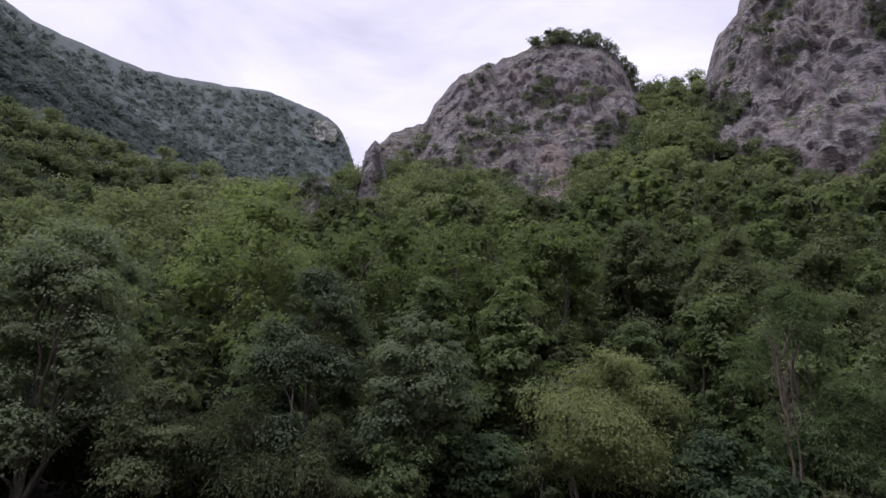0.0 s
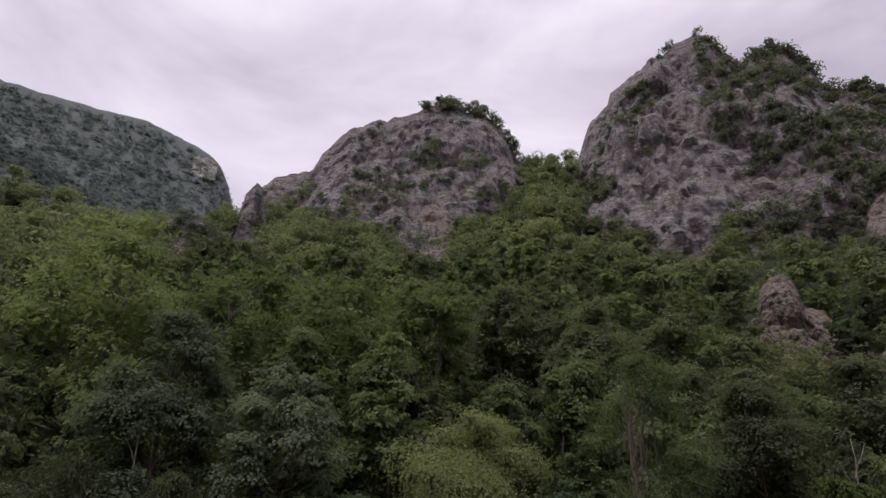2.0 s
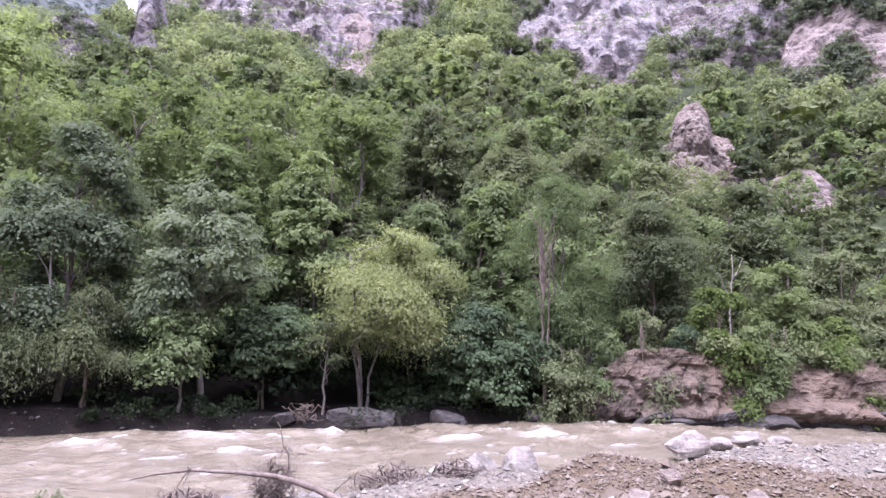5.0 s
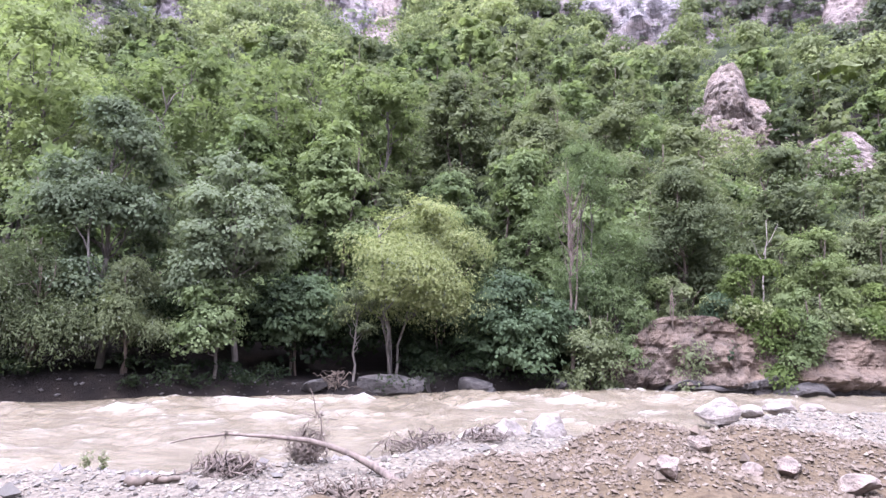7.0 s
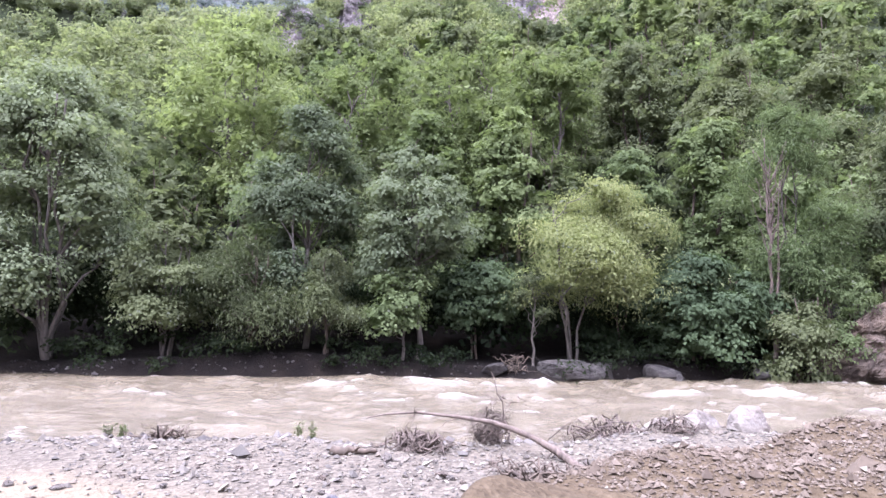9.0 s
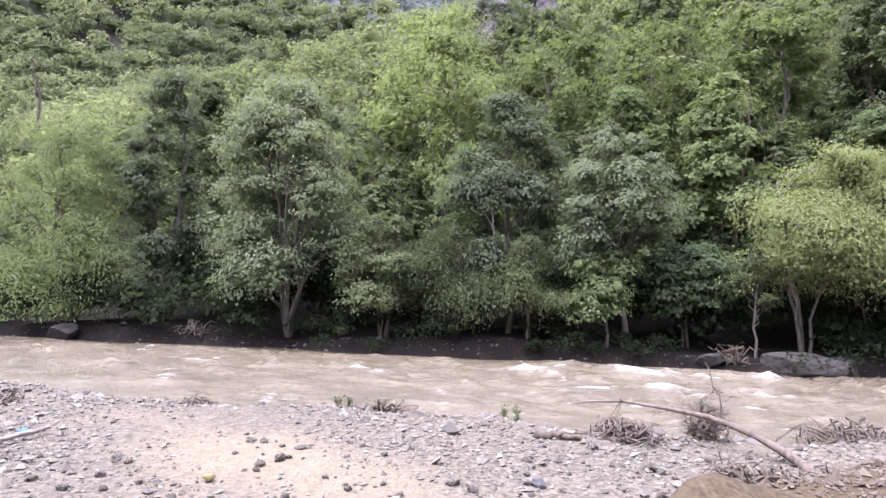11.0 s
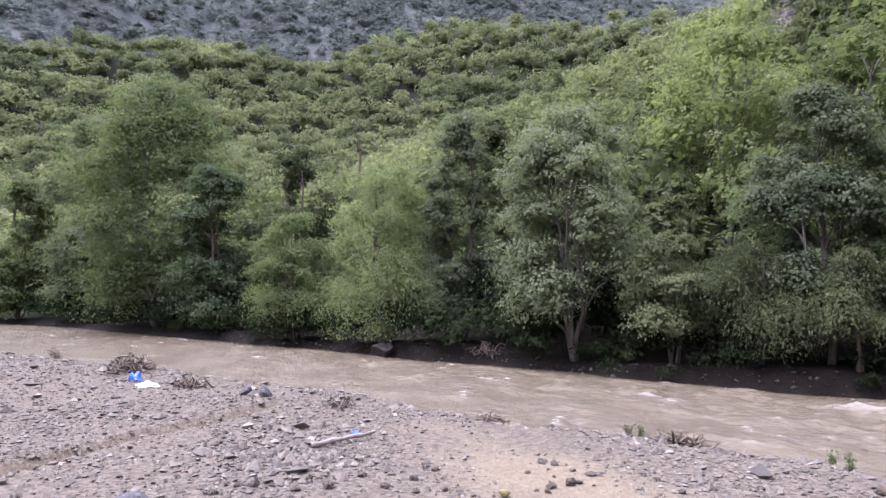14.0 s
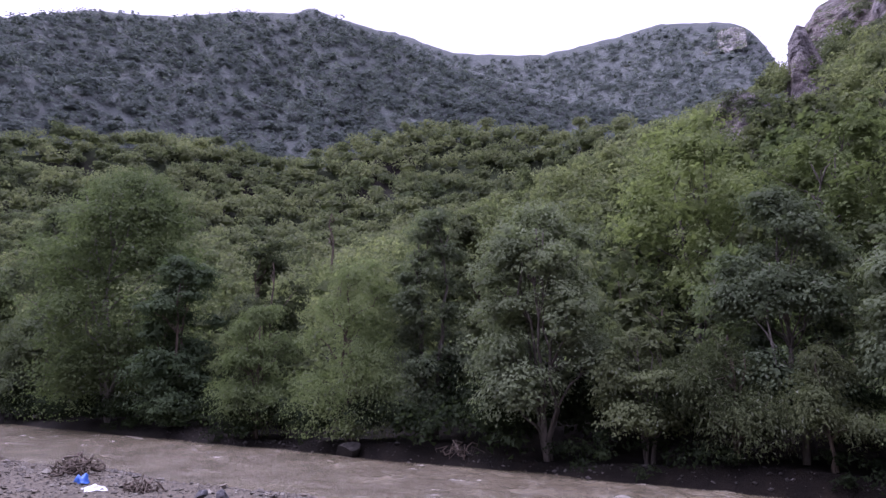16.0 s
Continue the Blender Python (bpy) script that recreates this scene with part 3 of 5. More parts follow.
def rough_rock(P, out, amount, size, seed, ledges=0.35):
    """Pushes points in and out along the way out: buttresses, then blocks within blocks, then grain."""
    q = (P / size) @ TILT
    q = q + 0.22 * np.stack([fbm(q * 1.3 + 7 * k, 2, seed + 50 + k) for k in range(3)], 1)
    big = fbm(q * 0.5, 3, seed)
    blocks = facets(q * np.array([1.1, 1.1, 0.75]), seed + 9) + 0.62 * facets(q * np.array([2.6, 2.6, 1.9]) + 3, seed + 19)
    blocks = blocks + ledges * (1.1 * facets(q * np.array([5.4, 5.4, 4.6]) + 5, seed + 29) + 0.6 * facets(q * np.array([11.0, 11.0, 10.0]) + 9, seed + 39))
    fine = fbm(q * 7.0, 3, seed + 5, 0.6)
    return P + out * (amount * (1.1 * big + 1.25 * blocks + 0.2 * fine))[:, None]


def build_rock_hill(name, crest, d_foot, d_top, foot, material, seed, label, amount=2.6, step=0.16, rows=80, power=1.0, size=11.0):
    S, Bg, d, z = hill_sheet(crest, d_foot, d_top, foot, step, rows, power)
    P = polar(Bg, d, z).reshape(-1, 3)
    out = -P.copy()
    out[:, 2] = 0
    out /= np.linalg.norm(out, axis=1)[:, None]
    out[:, 2] = 0.25
    damp = np.clip((1.02 - S.ravel()) * 6, 0.45, 1)
    q = P / (0.9 * size)
    butt = fbm(q * np.array([0.42, 0.42, 0.22]) + 5, 3, seed + 31, 0.5, True)
    cleft = np.maximum(fbm(q * np.array([0.9, 0.9, 0.16]), 2, seed + 37, 0.5, True) - 0.55, 0)
    P = P + out * (amount * damp * (1.1 * butt - 2.2 * cleft))[:, None]
    P = P + (rough_rock(P, out, amount, size, seed) - P) * damp[:, None]
    me = mesh_from(name, P, grid_faces(*S.shape)[:, ::-1], material, False)
    return tagged(new(name, me), label, "hill", kind="structure"), P.reshape(*S.shape, 3)


MID_CREST = [(-27, 24), (-26, 26.6), (-24.9, 28.4), (-23.7, 29.6), (-20, 31.4), (-19.4, 32.8), (-16.8, 35.2), (-13.3, 36.8), (-10.7, 37.2), (-8.2, 38.1), (-5.6, 38.2), (-1.6, 37.6), (0.4, 36.2), (1.8, 34.0), (4, 31), (7, 27)]
PEAK_CREST = [(6.4, 26), (8.2, 30.2), (8.7, 33.6), (9.7, 36.2), (10.2, 36.9), (12.1, 37.6), (12.5, 38.7), (15.7, 39.8), (17.1, 40.8), (20.2, 41.5), (22.4, 41.8), (23.4, 41.2), (24.1, 40.4), (25.5, 39.5), (29.6, 38.6), (31.7, 37.0), (32.4, 35.6), (36.7, 33.2), (39.6, 31.8), (42.5, 28.8), (50, 25), (62, 21)]
mid_hill, MID = build_rock_hill("rocky_hill", MID_CREST, 108, 140, 22, ROCK["cliff"], 61, "grey-brown bare rocky hill with scattered shrubs")
peak_hill, PEAK = build_rock_hill("rocky_peak", PEAK_CREST, 97, 128, 21, ROCK["cliff"], 83, "tall steep grey rock peak above the woods", amount=2.9)
pink_slab, SLAB = build_rock_hill("pink_rock_slab", [(-11.5, 25), (-10.2, 27.2), (-9.6, 28.2), (-8.2, 29.4), (-6.6, 30.8), (-5.4, 30.6), (-4.7, 29), (-4.3, 25)], 107, 119, 23, ROCK["pink"], 12, "bare pinkish rock slab at the foot of the hill", 0.8, 0.1, 60, size=5.0)
red_foot, FOOT = build_rock_hill("reddish_rock_foot", [(14.0, 25.4), (16, 27.5), (18.5, 29.5), (20.5, 29.0), (22.5, 28.6), (24.5, 27)], 96, 105, 21, ROCK["pink"], 15, "reddish broken rock at the foot of the peak", 1.0, 0.1, 60, size=5.0)
left_knob, KNOB = build_rock_hill("rock_knob", [(-33.2, 22.2), (-32.4, 24.0), (-30.8, 25.0), (-29.6, 24.6), (-28.2, 23.6), (-27.6, 21)], 103, 108, 19, ROCK["cliff"], 25, "small purple-grey rock knob among trees", 0.8, 0.08, 44, size=4.5)
spike, SPIKE = build_rock_hill("rock_spike", [(-26.8, 24), (-26.2, 27.6), (-25.4, 28.8), (-24.8, 28.4), (-24.0, 26.2), (-23.0, 23)], 104, 108, 21, ROCK["cliff"], 27, "jagged grey rock spike on the ridge", 0.9, 0.08, 60, size=4.5)
outcrop, OUTC = build_rock_hill("rock_outcrop", [(20.6, 12.5), (21.6, 15.8), (22.5, 17.6), (23.3, 18.4), (23.8, 20.2), (24.7, 21.1), (25.9, 21.2), (26.5, 20.3), (27.0, 18.6), (28.2, 17.9), (29.3, 16.2), (30.6, 15.4), (31.4, 12.5)], 61, 68, 11, ROCK["crag"], 33, "pale pinkish rock outcrop standing out of the trees", 0.8, 0.07, 80, size=2.6)
low_crop, LOWC = build_rock_hill("low_rock_outcrop", [(30.5, 12.5), (31.5, 14.2), (33.0, 14.9), (34.5, 14.6), (36, 13)], 62, 65, 11.5, ROCK["pink"], 36, "low brown rock outcrop half hidden by shrubs", 0.5, 0.1, 40, size=3.0)
right_crag, CRAG = build_rock_hill("right_crag", [(31.5, 22), (33, 25), (35.5, 27.4), (38, 28), (41, 27.2), (44, 25), (48, 21)], 90, 104, 18, ROCK["pink"], 39, "tan crag below the peak with shrubs on its ledges", 1.5, 0.14, 60, size=7.0)


def build_mountain(name, crest, d_foot, d_top, foot, seed, label, rough):
    S, Bg, d, z = hill_sheet(crest, d_foot, d_top, foot, 0.5, 60, 0.85)
    P = polar(Bg, d, z).reshape(-1, 3)
    spur = fbm(np.stack([np.radians(Bg).ravel() * 7, S.ravel() * 1.5, 0 * S.ravel()], 1), 4, seed, 0.55, True)
    fall = np.clip(1.0 - S.ravel(), 0, 1)
    P[:, 2] += spur * rough * np.minimum(fall * 2.2, 1)
    m = bpy.data.materials.get("mountain_turf_hazed")
    if m is None:
        m, n, l, p = node_material("mountain_turf_hazed")
        # distance haze is tinted into the turf; shade between crowns darkens it
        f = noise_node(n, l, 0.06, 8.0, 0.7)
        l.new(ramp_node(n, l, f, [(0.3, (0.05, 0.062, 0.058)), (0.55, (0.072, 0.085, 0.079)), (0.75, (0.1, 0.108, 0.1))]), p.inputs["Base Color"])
        l.new(bump_node(n, l, f, 0.8, 4.0), p.inputs["Normal"])
        p.inputs["Roughness"].default_value = 1.0
    me = mesh_from(name, P, grid_faces(*S.shape)[:, ::-1], m, True)
    return tagged(new(name, me), label, "mountain", kind="structure"), P.reshape(*S.shape, 3), S


LEFT_CREST = [(-125, 20.5), (-110, 24.7), (-97.7, 27.3), (-92, 29.7), (-85, 31.0), (-79, 32.6), (-73.5, 33.3), (-72.3, 33.9), (-69.3, 33.3), (-63.5, 32.4), (-58, 30.2), (-50, 27.8), (-42, 25.5), (-34, 23)]
FAR_CREST = [(-75, 31), (-66, 32.6), (-63.5, 32.6), (-57.5, 31.0), (-48.2, 30.4), (-44, 30.9), (-40, 31.2), (-37.1, 31.6), (-34.4, 31.2), (-31.6, 30.8), (-30.3, 30.3), (-29.2, 29.7), (-28.2, 28.4), (-27, 26), (-22, 24), (-10, 20)]
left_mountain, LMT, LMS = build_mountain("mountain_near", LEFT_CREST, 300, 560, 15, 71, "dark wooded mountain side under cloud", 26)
far_mountain, FMT, FMS = build_mountain("mountain_far", FAR_CREST, 420, 900, 17, 77, "distant ridge with bald top, haze coloured in as blue-grey", 12)
far_cliff, _ = build_rock_hill("limestone_cliffs", [(-40.8, 29.0), (-39, 29.9), (-37, 30.0), (-35, 29.4), (-33.6, 29.8), (-32, 30.0), (-30.4, 30.1), (-29.4, 29.7)], 768, 862, 28.2, ROCK["pale"], 91, "pale limestone cliffs along the distant ridge", 3.5, 0.05, 24)


# ---- trees ----
def ico(sub):
    bm = bmesh.new()
    bmesh.ops.create_icosphere(bm, subdivisions=sub, radius=1.0)
    v = np.array([q.co[:] for q in bm.verts])
    f = np.array([[q.index for q in p.verts] for p in bm.faces])
    bm.free()
    return v, f


def half_ball(sides=12, rings=6, low=-0.4):
    """The upper part of a ball, in triangles."""
    a, e = np.meshgrid(np.arange(sides + 1) * 2 * np.pi / sides, np.linspace(math.asin(low), 1.5, rings))
    v = np.stack([np.cos(a) * np.cos(e), np.sin(a) * np.cos(e), np.sin(e)], -1).reshape(-1, 3)
    f = grid_faces(rings, sides + 1)
    return v, np.concatenate([f[:, :3], f[:, [0, 2, 3]]])


def crown_clumps(rng, h, r, low, shape, count):
    """Centres and radii of a crown's boughs, in the tree's own space."""
    t = rng.uniform(0, 1, count) ** 0.9
    if shape == "tall":
        env = np.sin(np.pi * (0.12 + 0.86 * t)) ** 0.7
    elif shape == "dome":
        env = np.sqrt(np.clip(1 - (t * 0.98) ** 2.2, 0, 1)) * (0.75 + 0.25 * np.sin(t * 3))
    elif shape == "fan":
        env = 0.35 + 0.75 * np.sin(np.pi * np.clip(t * 0.85 + 0.08, 0, 1))
    else:
        env = np.sin(np.pi * (0.2 + 0.75 * t)) ** 0.5
    a = rng.uniform(0, 2 * np.pi, count)
    rad = r * env * np.sqrt(rng.uniform(0.12, 1, count)) * 0.82
    c = np.stack([rad * np.cos(a), rad * np.sin(a), h * (low + (0.96 - low) * t)], 1)
    # boughs gather into a few lobes, with gaps between them
    lobe = c[rng.choice(count, max(3, count // 5), replace=False)]
    near = lobe[np.argmin(np.linalg.norm(c[:, None] - lobe[None], axis=2), axis=1)]
    c = c + (near - c) * rng.uniform(-0.05, 0.35, (count, 1))
    size = r * rng.uniform(0.25, 0.45, count) * (1.0 - 0.35 * t)
    c[:, 2] -= size * 0.3
    return c, size


def crown_leaves(rng, cen, rad, count, size, slim, droop):
    """Leaves of a crown: boughs carry flat sprays on their outer and upper sides, sprays carry leaves; coarser leaves fill the inside."""
    per = 14
    sprays = max(8, count // per)
    share = rad ** 2 / np.sum(rad ** 2)
    pick = rng.choice(len(cen), sprays, p=share)
    d = unit(rng, sprays, 0.5)
    swell = 1 + 0.4 * vnoise(d * 1.6 + pick[:, None] * 3.1, 5)
    sp = cen[pick] + d * (rad[pick] * rng.uniform(0.72, 1.08, sprays) * swell)[:, None] * np.array([1.15, 1.15, 0.8])
    sr = rad[pick] * rng.uniform(0.24, 0.5, sprays) + 0.06
    k = np.repeat(np.arange(sprays), per)
    n = len(k)
    a, rho = rng.uniform(0, 6.283, n), np.sqrt(rng.uniform(0, 1, n))
    flat = np.array([1.0, 1.0, 0.0])
    out = d * flat
    out = out / (np.linalg.norm(out, axis=1)[:, None] + 0.15)
    off = np.stack([np.cos(a) * rho, np.sin(a) * rho, -0.5 * rho ** 2 + rng.normal(0, 0.2, n)], 1) * sr[k][:, None]
    pos = sp[k] + off + out[k] * (sr[k] * rng.uniform(0, 0.7, n))[:, None]
    along = out[k] * 0.8 + np.stack([np.cos(a), np.sin(a), np.full(n, -0.35)], 1)
    nrm = d[k] * 0.9 + out[k] * 0.2 + rng.normal(0, 0.27, (n, 3)) + np.array([0, 0, 0.6])
    if droop:
        hang = rng.uniform(0, 1, n) ** 1.4 * droop * (0.25 + 0.7 * sr[k])
        pos[:, 2] -= hang
        pos[:, :2] += out[k][:, :2] * (hang * 0.3)[:, None]
        along[:, 2] -= 0.5
    ln = size * rng.uniform(0.65, 1.35, n)
    m = count // 5
    q = rng.choice(len(cen), m, p=share)
    inner = cen[q] + unit(rng, m) * (rad[q] * rng.uniform(0.1, 0.72, m))[:, None] * np.array([1.1, 1.1, 0.75])
    pos, nrm = np.concatenate([pos, inner]), np.concatenate([nrm, unit(rng, m, 1.0)])
    along = np.concatenate([along, unit(rng, m)])
    ln = np.concatenate([ln, size * rng.uniform(1.8, 3.0, m)])
    pos[:, 2] = np.maximum(pos[:, 2], 0.2)
    return leaf_cards(pos, nrm, ln * 1.15, ln * slim * 1.1, rng, 0.15, along)


def tree_meshes(rng, h, r, leaf, bark, low=0.25, shape="dome", clumps=40, leaves=7000, size=0.17, slim=0.6, droop=0.0, stems=1, lean=0.0, trunk_r=None, spread=0.35, limbs=22, twigs=1):
    """Meshes of trunk, branches and crown of one tree standing at its own origin."""
    trunk_r = trunk_r or 0.016 * h + 0.03
    cen, rad = crown_clumps(rng, h, r, low, shape, clumps)
    cen[:, 0] += lean * h * (cen[:, 2] / h) ** 1.3
    trunk = Tubes()
    tips = []
    for k in range(stems):
        a = rng.uniform(0, 2 * np.pi)
        off = spread * r * (k > 0 or stems > 1)
        end = np.array([off * np.cos(a) + lean * h * 0.8, off * np.sin(a), h * rng.uniform(0.74, 0.88)])
        foot = np.array([0.12 * np.cos(a) * (stems > 1), 0.12 * np.sin(a) * (stems > 1), -0.35])
        line = wander(foot, end, 9, 0.02 * h * 0.5, rng)
        trunk.add(line, trunk_r / (1 + 0.35 * (stems - 1)), trunk_r * 0.16, 8, 0.08, rng)
        tips.append(line)
    lines = np.concatenate(tips)
    for c in cen[:: max(1, len(cen) // limbs)]:
        below = lines[lines[:, 2] < c[2] - 0.12 * h]
        if len(below) == 0:
            below = lines[:2]
        s = below[np.argmin(np.linalg.norm(below - c, axis=1))]
        k = trunk_r * 0.38 * (1 - 0.6 * s[2] / h)
        line = wander(s, c, 6, 0.05 * np.linalg.norm(c - s), rng, 0.06 * np.linalg.norm(c - s))
        trunk.add(line, k, k * 0.3, 4)
        for _ in range(twigs):
            q = c + rng.normal(0, 0.35, 3) * r * 0.5
            trunk.add(wander(line[3], q, 4, 0.05, rng), k * 0.4, k * 0.12, 3)
    v, f = crown_leaves(rng, cen, rad, int(leaves * 2.5), size * 0.54, slim, droop)
    return trunk.mesh("trunk", BARK[bark]), mesh_from("crown", v, f, LEAF[leaf])


def plant_tree(name, x, y, top, r, label, category="tree", group="", seed=1, sink=0.0, **kw):
    z = z_at(x, y) - sink
    rng = np.random.default_rng(seed)
    tr, cr = tree_meshes(rng, top - z, r, **kw)
    ob = empty(name, x, y, z, label, category, group)
    piece("trunk", tr, ob), piece("crown", cr, ob)
    return ob


BANK = "trees along the far bank"
willow = dict(shape="dome", slim=0.3, droop=0.8)
plant_tree("willow_tree", -1.75, 24.0, 7.7, 3.3, "pale yellow-green willow leaning on several bare stems", group=BANK, seed=11, leaf="pale", bark="grey", low=0.4, clumps=44, leaves=14000, size=0.17, shape="dome", slim=0.42, droop=0.3, stems=4, trunk_r=0.13, spread=0.5, lean=0.13)
plant_tree("willow_tree", 6.3, 27.0, 11.3, 2.7, "green willow with a dead grey stem", group=BANK, seed=12, leaf="fresh", bark="grey", low=0.22, clumps=44, leaves=10000, size=0.2, stems=2, trunk_r=0.11, **{**willow, "shape": "tall", "droop": 0.45})
plant_tree("hazel_bush", 2.7, 25.0, 4.6, 2.1, "dense dark green broad-leaved bush at the waterside", "bush", BANK, 13, leaf="hazel", bark="brown", low=0.08, clumps=34, leaves=7500, size=0.24, slim=0.8, stems=3)
plant_tree("hazel_bush", -0.2, 26.6, 4.0, 1.8, "dark green bush in the shade behind the willow", "bush", BANK, 40, leaf="hazel", bark="brown", low=0.1, clumps=24, leaves=4500, size=0.22, slim=0.75, stems=2)
plant_tree("hazel_bush", 4.6, 25.9, 4.2, 1.7, "dense dark green broad-leaved bush at the waterside", "bush", BANK, 14, leaf="hazel", bark="brown", low=0.05, clumps=26, leaves=5500, size=0.24, slim=0.8, stems=3)
plant_tree("sapling", -3.2, 23.1, 4.2, 0.9, "thin crooked sapling with few leaves", "tree", BANK, 15, leaf="willow", bark="grey", low=0.45, clumps=10, leaves=900, size=0.17, slim=0.4, shape="tall", trunk_r=0.06)
plant_tree("hazel_bush", -5.6, 24.3, 4.4, 2.0, "dark green bush with drooping leafy boughs", "bush", BANK, 16, leaf="hazel", bark="brown", low=0.42, clumps=26, leaves=5500, size=0.24, slim=0.75, stems=2)
plant_tree("poplar_tree", -7.4, 21.9, 8.8, 2.2, "young poplar with grey-green fluttering leaves", "tree", BANK, 17, leaf="poplar", bark="grey", low=0.42, clumps=36, leaves=8000, size=0.19, slim=0.8, shape="oval", trunk_r=0.13)
plant_tree("maple_sapling", -7.7, 21.2, 4.1, 1.6, "small tree with yellow-green leaves and slim trunk", "tree", BANK, 18, leaf="fresh", bark="grey", low=0.35, clumps=16, leaves=2000, size=0.2, slim=0.75, trunk_r=0.08)
plant_tree("alder_tree", -11.8, 21.4, 10.9, 2.4, "tall alder with a pale forked trunk", "tree", BANK, 19, leaf="poplar", bark="grey", low=0.18, clumps=50, leaves=11000, size=0.19, slim=0.7, shape="tall", trunk_r=0.14)
plant_tree("willow_tree", -13.2, 19.6, 5.3, 2.5, "drooping grey-green willow over the bank", group=BANK, seed=20, leaf="willow", bark="brown", low=0.34, clumps=34, leaves=8000, size=0.2, stems=3, **willow)
plant_tree("willow_tree", -10.3, 20.4, 4.6, 1.5, "drooping grey-green willow over the bank", group=BANK, seed=21, leaf="willow", bark="brown", low=0.32, clumps=20, leaves=4200, size=0.2, stems=2, **willow)
plant_tree("alder_bush", -15.7, 18.4, 5.6, 1.9, "grey-green alder bush with thin stems", "bush", BANK, 22, leaf="willow", bark="grey", low=0.3, clumps=26, leaves=5200, size=0.19, slim=0.65, stems=4)
plant_tree("poplar_tree", -19.7, 17.2, 11.3, 3.1, "bushy dark poplar with silver-backed leaves, many stems", "tree", BANK, 23, leaf="poplar", bark="grey", low=0.22, clumps=60, leaves=13000, size=0.2, slim=0.75, shape="oval", stems=5, spread=0.5)
plant_tree("poplar_tree", -27.3, 16.2, 13.6, 2.3, "slender grey-green poplar with pointed top", "tree", BANK, 24, leaf="poplar", bark="grey", low=0.12, clumps=50, leaves=9000, size=0.23, slim=0.55, shape="tall", stems=2)
plant_tree("willow_tree", -29.3, 12.9, 10.4, 3.3, "full light green willow touching the water", group=BANK, seed=25, leaf="fresh", bark="brown", low=0.12, clumps=54, leaves=10500, size=0.24, stems=3, **willow)
plant_tree("willow_tree", -36.5, 10.1, 8.6, 3.0, "round light green willow touching the water", group=BANK, seed=26, leaf="fresh", bark="brown", low=0.12, clumps=46, leaves=8500, size=0.27, stems=3, **willow)
plant_tree("maple_tree", -46.0, 7.0, 12.6, 3.2, "dark green maple with dense layered leaves", "tree", BANK, 27, leaf="hazel", bark="brown", low=0.1, clumps=54, leaves=10500, size=0.28, slim=0.8, shape="oval", stems=2)
plant_tree("poplar_tree", -55.5, 3.8, 21.5, 7.4, "big light green poplar with several tall stems", "tree", BANK, 28, leaf="fresh", bark="white", low=0.15, clumps=110, leaves=21000, size=0.32, slim=0.6, shape="tall", stems=4, spread=0.5)
plant_tree("poplar_tree", -70.0, -1.4, 21.5, 4.6, "tall green poplar with pale trunk", "tree", BANK, 29, leaf="poplar", bark="white", low=0.1, clumps=80, leaves=14000, size=0.37, slim=0.6, shape="tall", stems=3, spread=0.5)
plant_tree("maple_tree", -79.0, -7.8, 16.0, 5.0, "dark green rounded tree at the river bend", "tree", BANK, 30, leaf="hornbeam", bark="brown", low=0.08, clumps=50, leaves=8500, size=0.4, slim=0.8, stems=2)
plant_tree("maple_tree", -90.0, -19.0, 18.0, 6.0, "dark green rounded tree at the river bend", "tree", BANK, 31, leaf="oak", bark="brown", low=0.08, clumps=50, leaves=8500, size=0.44, slim=0.8, stems=2)
# over the rock bank
plant_tree("climber_bush", 13.4, 26.4, 6.6, 1.5, "bright yellow-green climber hanging over the rock", "bush", BANK, 32, leaf="vine", bark="brown", low=0.05, clumps=30, leaves=5200, size=0.19, slim=0.7, shape="oval", droop=1.0, sink=1.6)
plant_tree("locust_bush", 17.2, 28.2, 7.7, 2.0, "light green locust bush on the rock bank", "bush", BANK, 33, leaf="yellow", bark="brown", low=0.1, clumps=28, leaves=5200, size=0.2, slim=0.55, stems=3)
plant_tree("hornbeam_tree", 11.6, 29.2, 10.5, 3.0, "spreading olive-green hornbeam above the rock bank", "tree", BANK, 34, leaf="olive", bark="brown", low=0.12, clumps=56, leaves=10500, size=0.2, slim=0.65, stems=3)
plant_tree("climber_bush", 9.6, 27.2, 5.0, 1.1, "green climber hanging over the rock", "bush", BANK, 35, leaf="yellow", bark="brown", low=0.05, clumps=16, leaves=2000, size=0.2, slim=0.7, droop=0.9, sink=1.0)
plant_tree("hornbeam_tree", 21.0, 29.5, 8.5, 2.6, "dark green bush on the rock bank", "tree", BANK, 36, leaf="oak", bark="brown", low=0.1, clumps=34, leaves=6000, size=0.22, slim=0.65, stems=3)
plant_tree("locust_bush", 19.8, 27.7, 4.9, 1.2, "light green shrub hanging over the rock", "bush", BANK, 37, leaf="vine", bark="brown", low=0.05, clumps=14, leaves=1900, size=0.2, slim=0.6, droop=0.6, sink=0.8)
plant_tree("climber_bush", 8.1, 25.5, 4.3, 1.3, "green climber hanging over the rock", "bush", BANK, 38, leaf="fresh", bark="brown", low=0.05, clumps=20, leaves=3000, size=0.18, slim=0.6, droop=0.9, sink=0.9)
plant_tree("climber_bush", 16.2, 26.2, 5.0, 0.9, "green climber hanging over the rock", "bush", BANK, 39, leaf="olive", bark="brown", low=0.05, clumps=14, leaves=1500, size=0.18, slim=0.6, droop=0.9, sink=1.0)
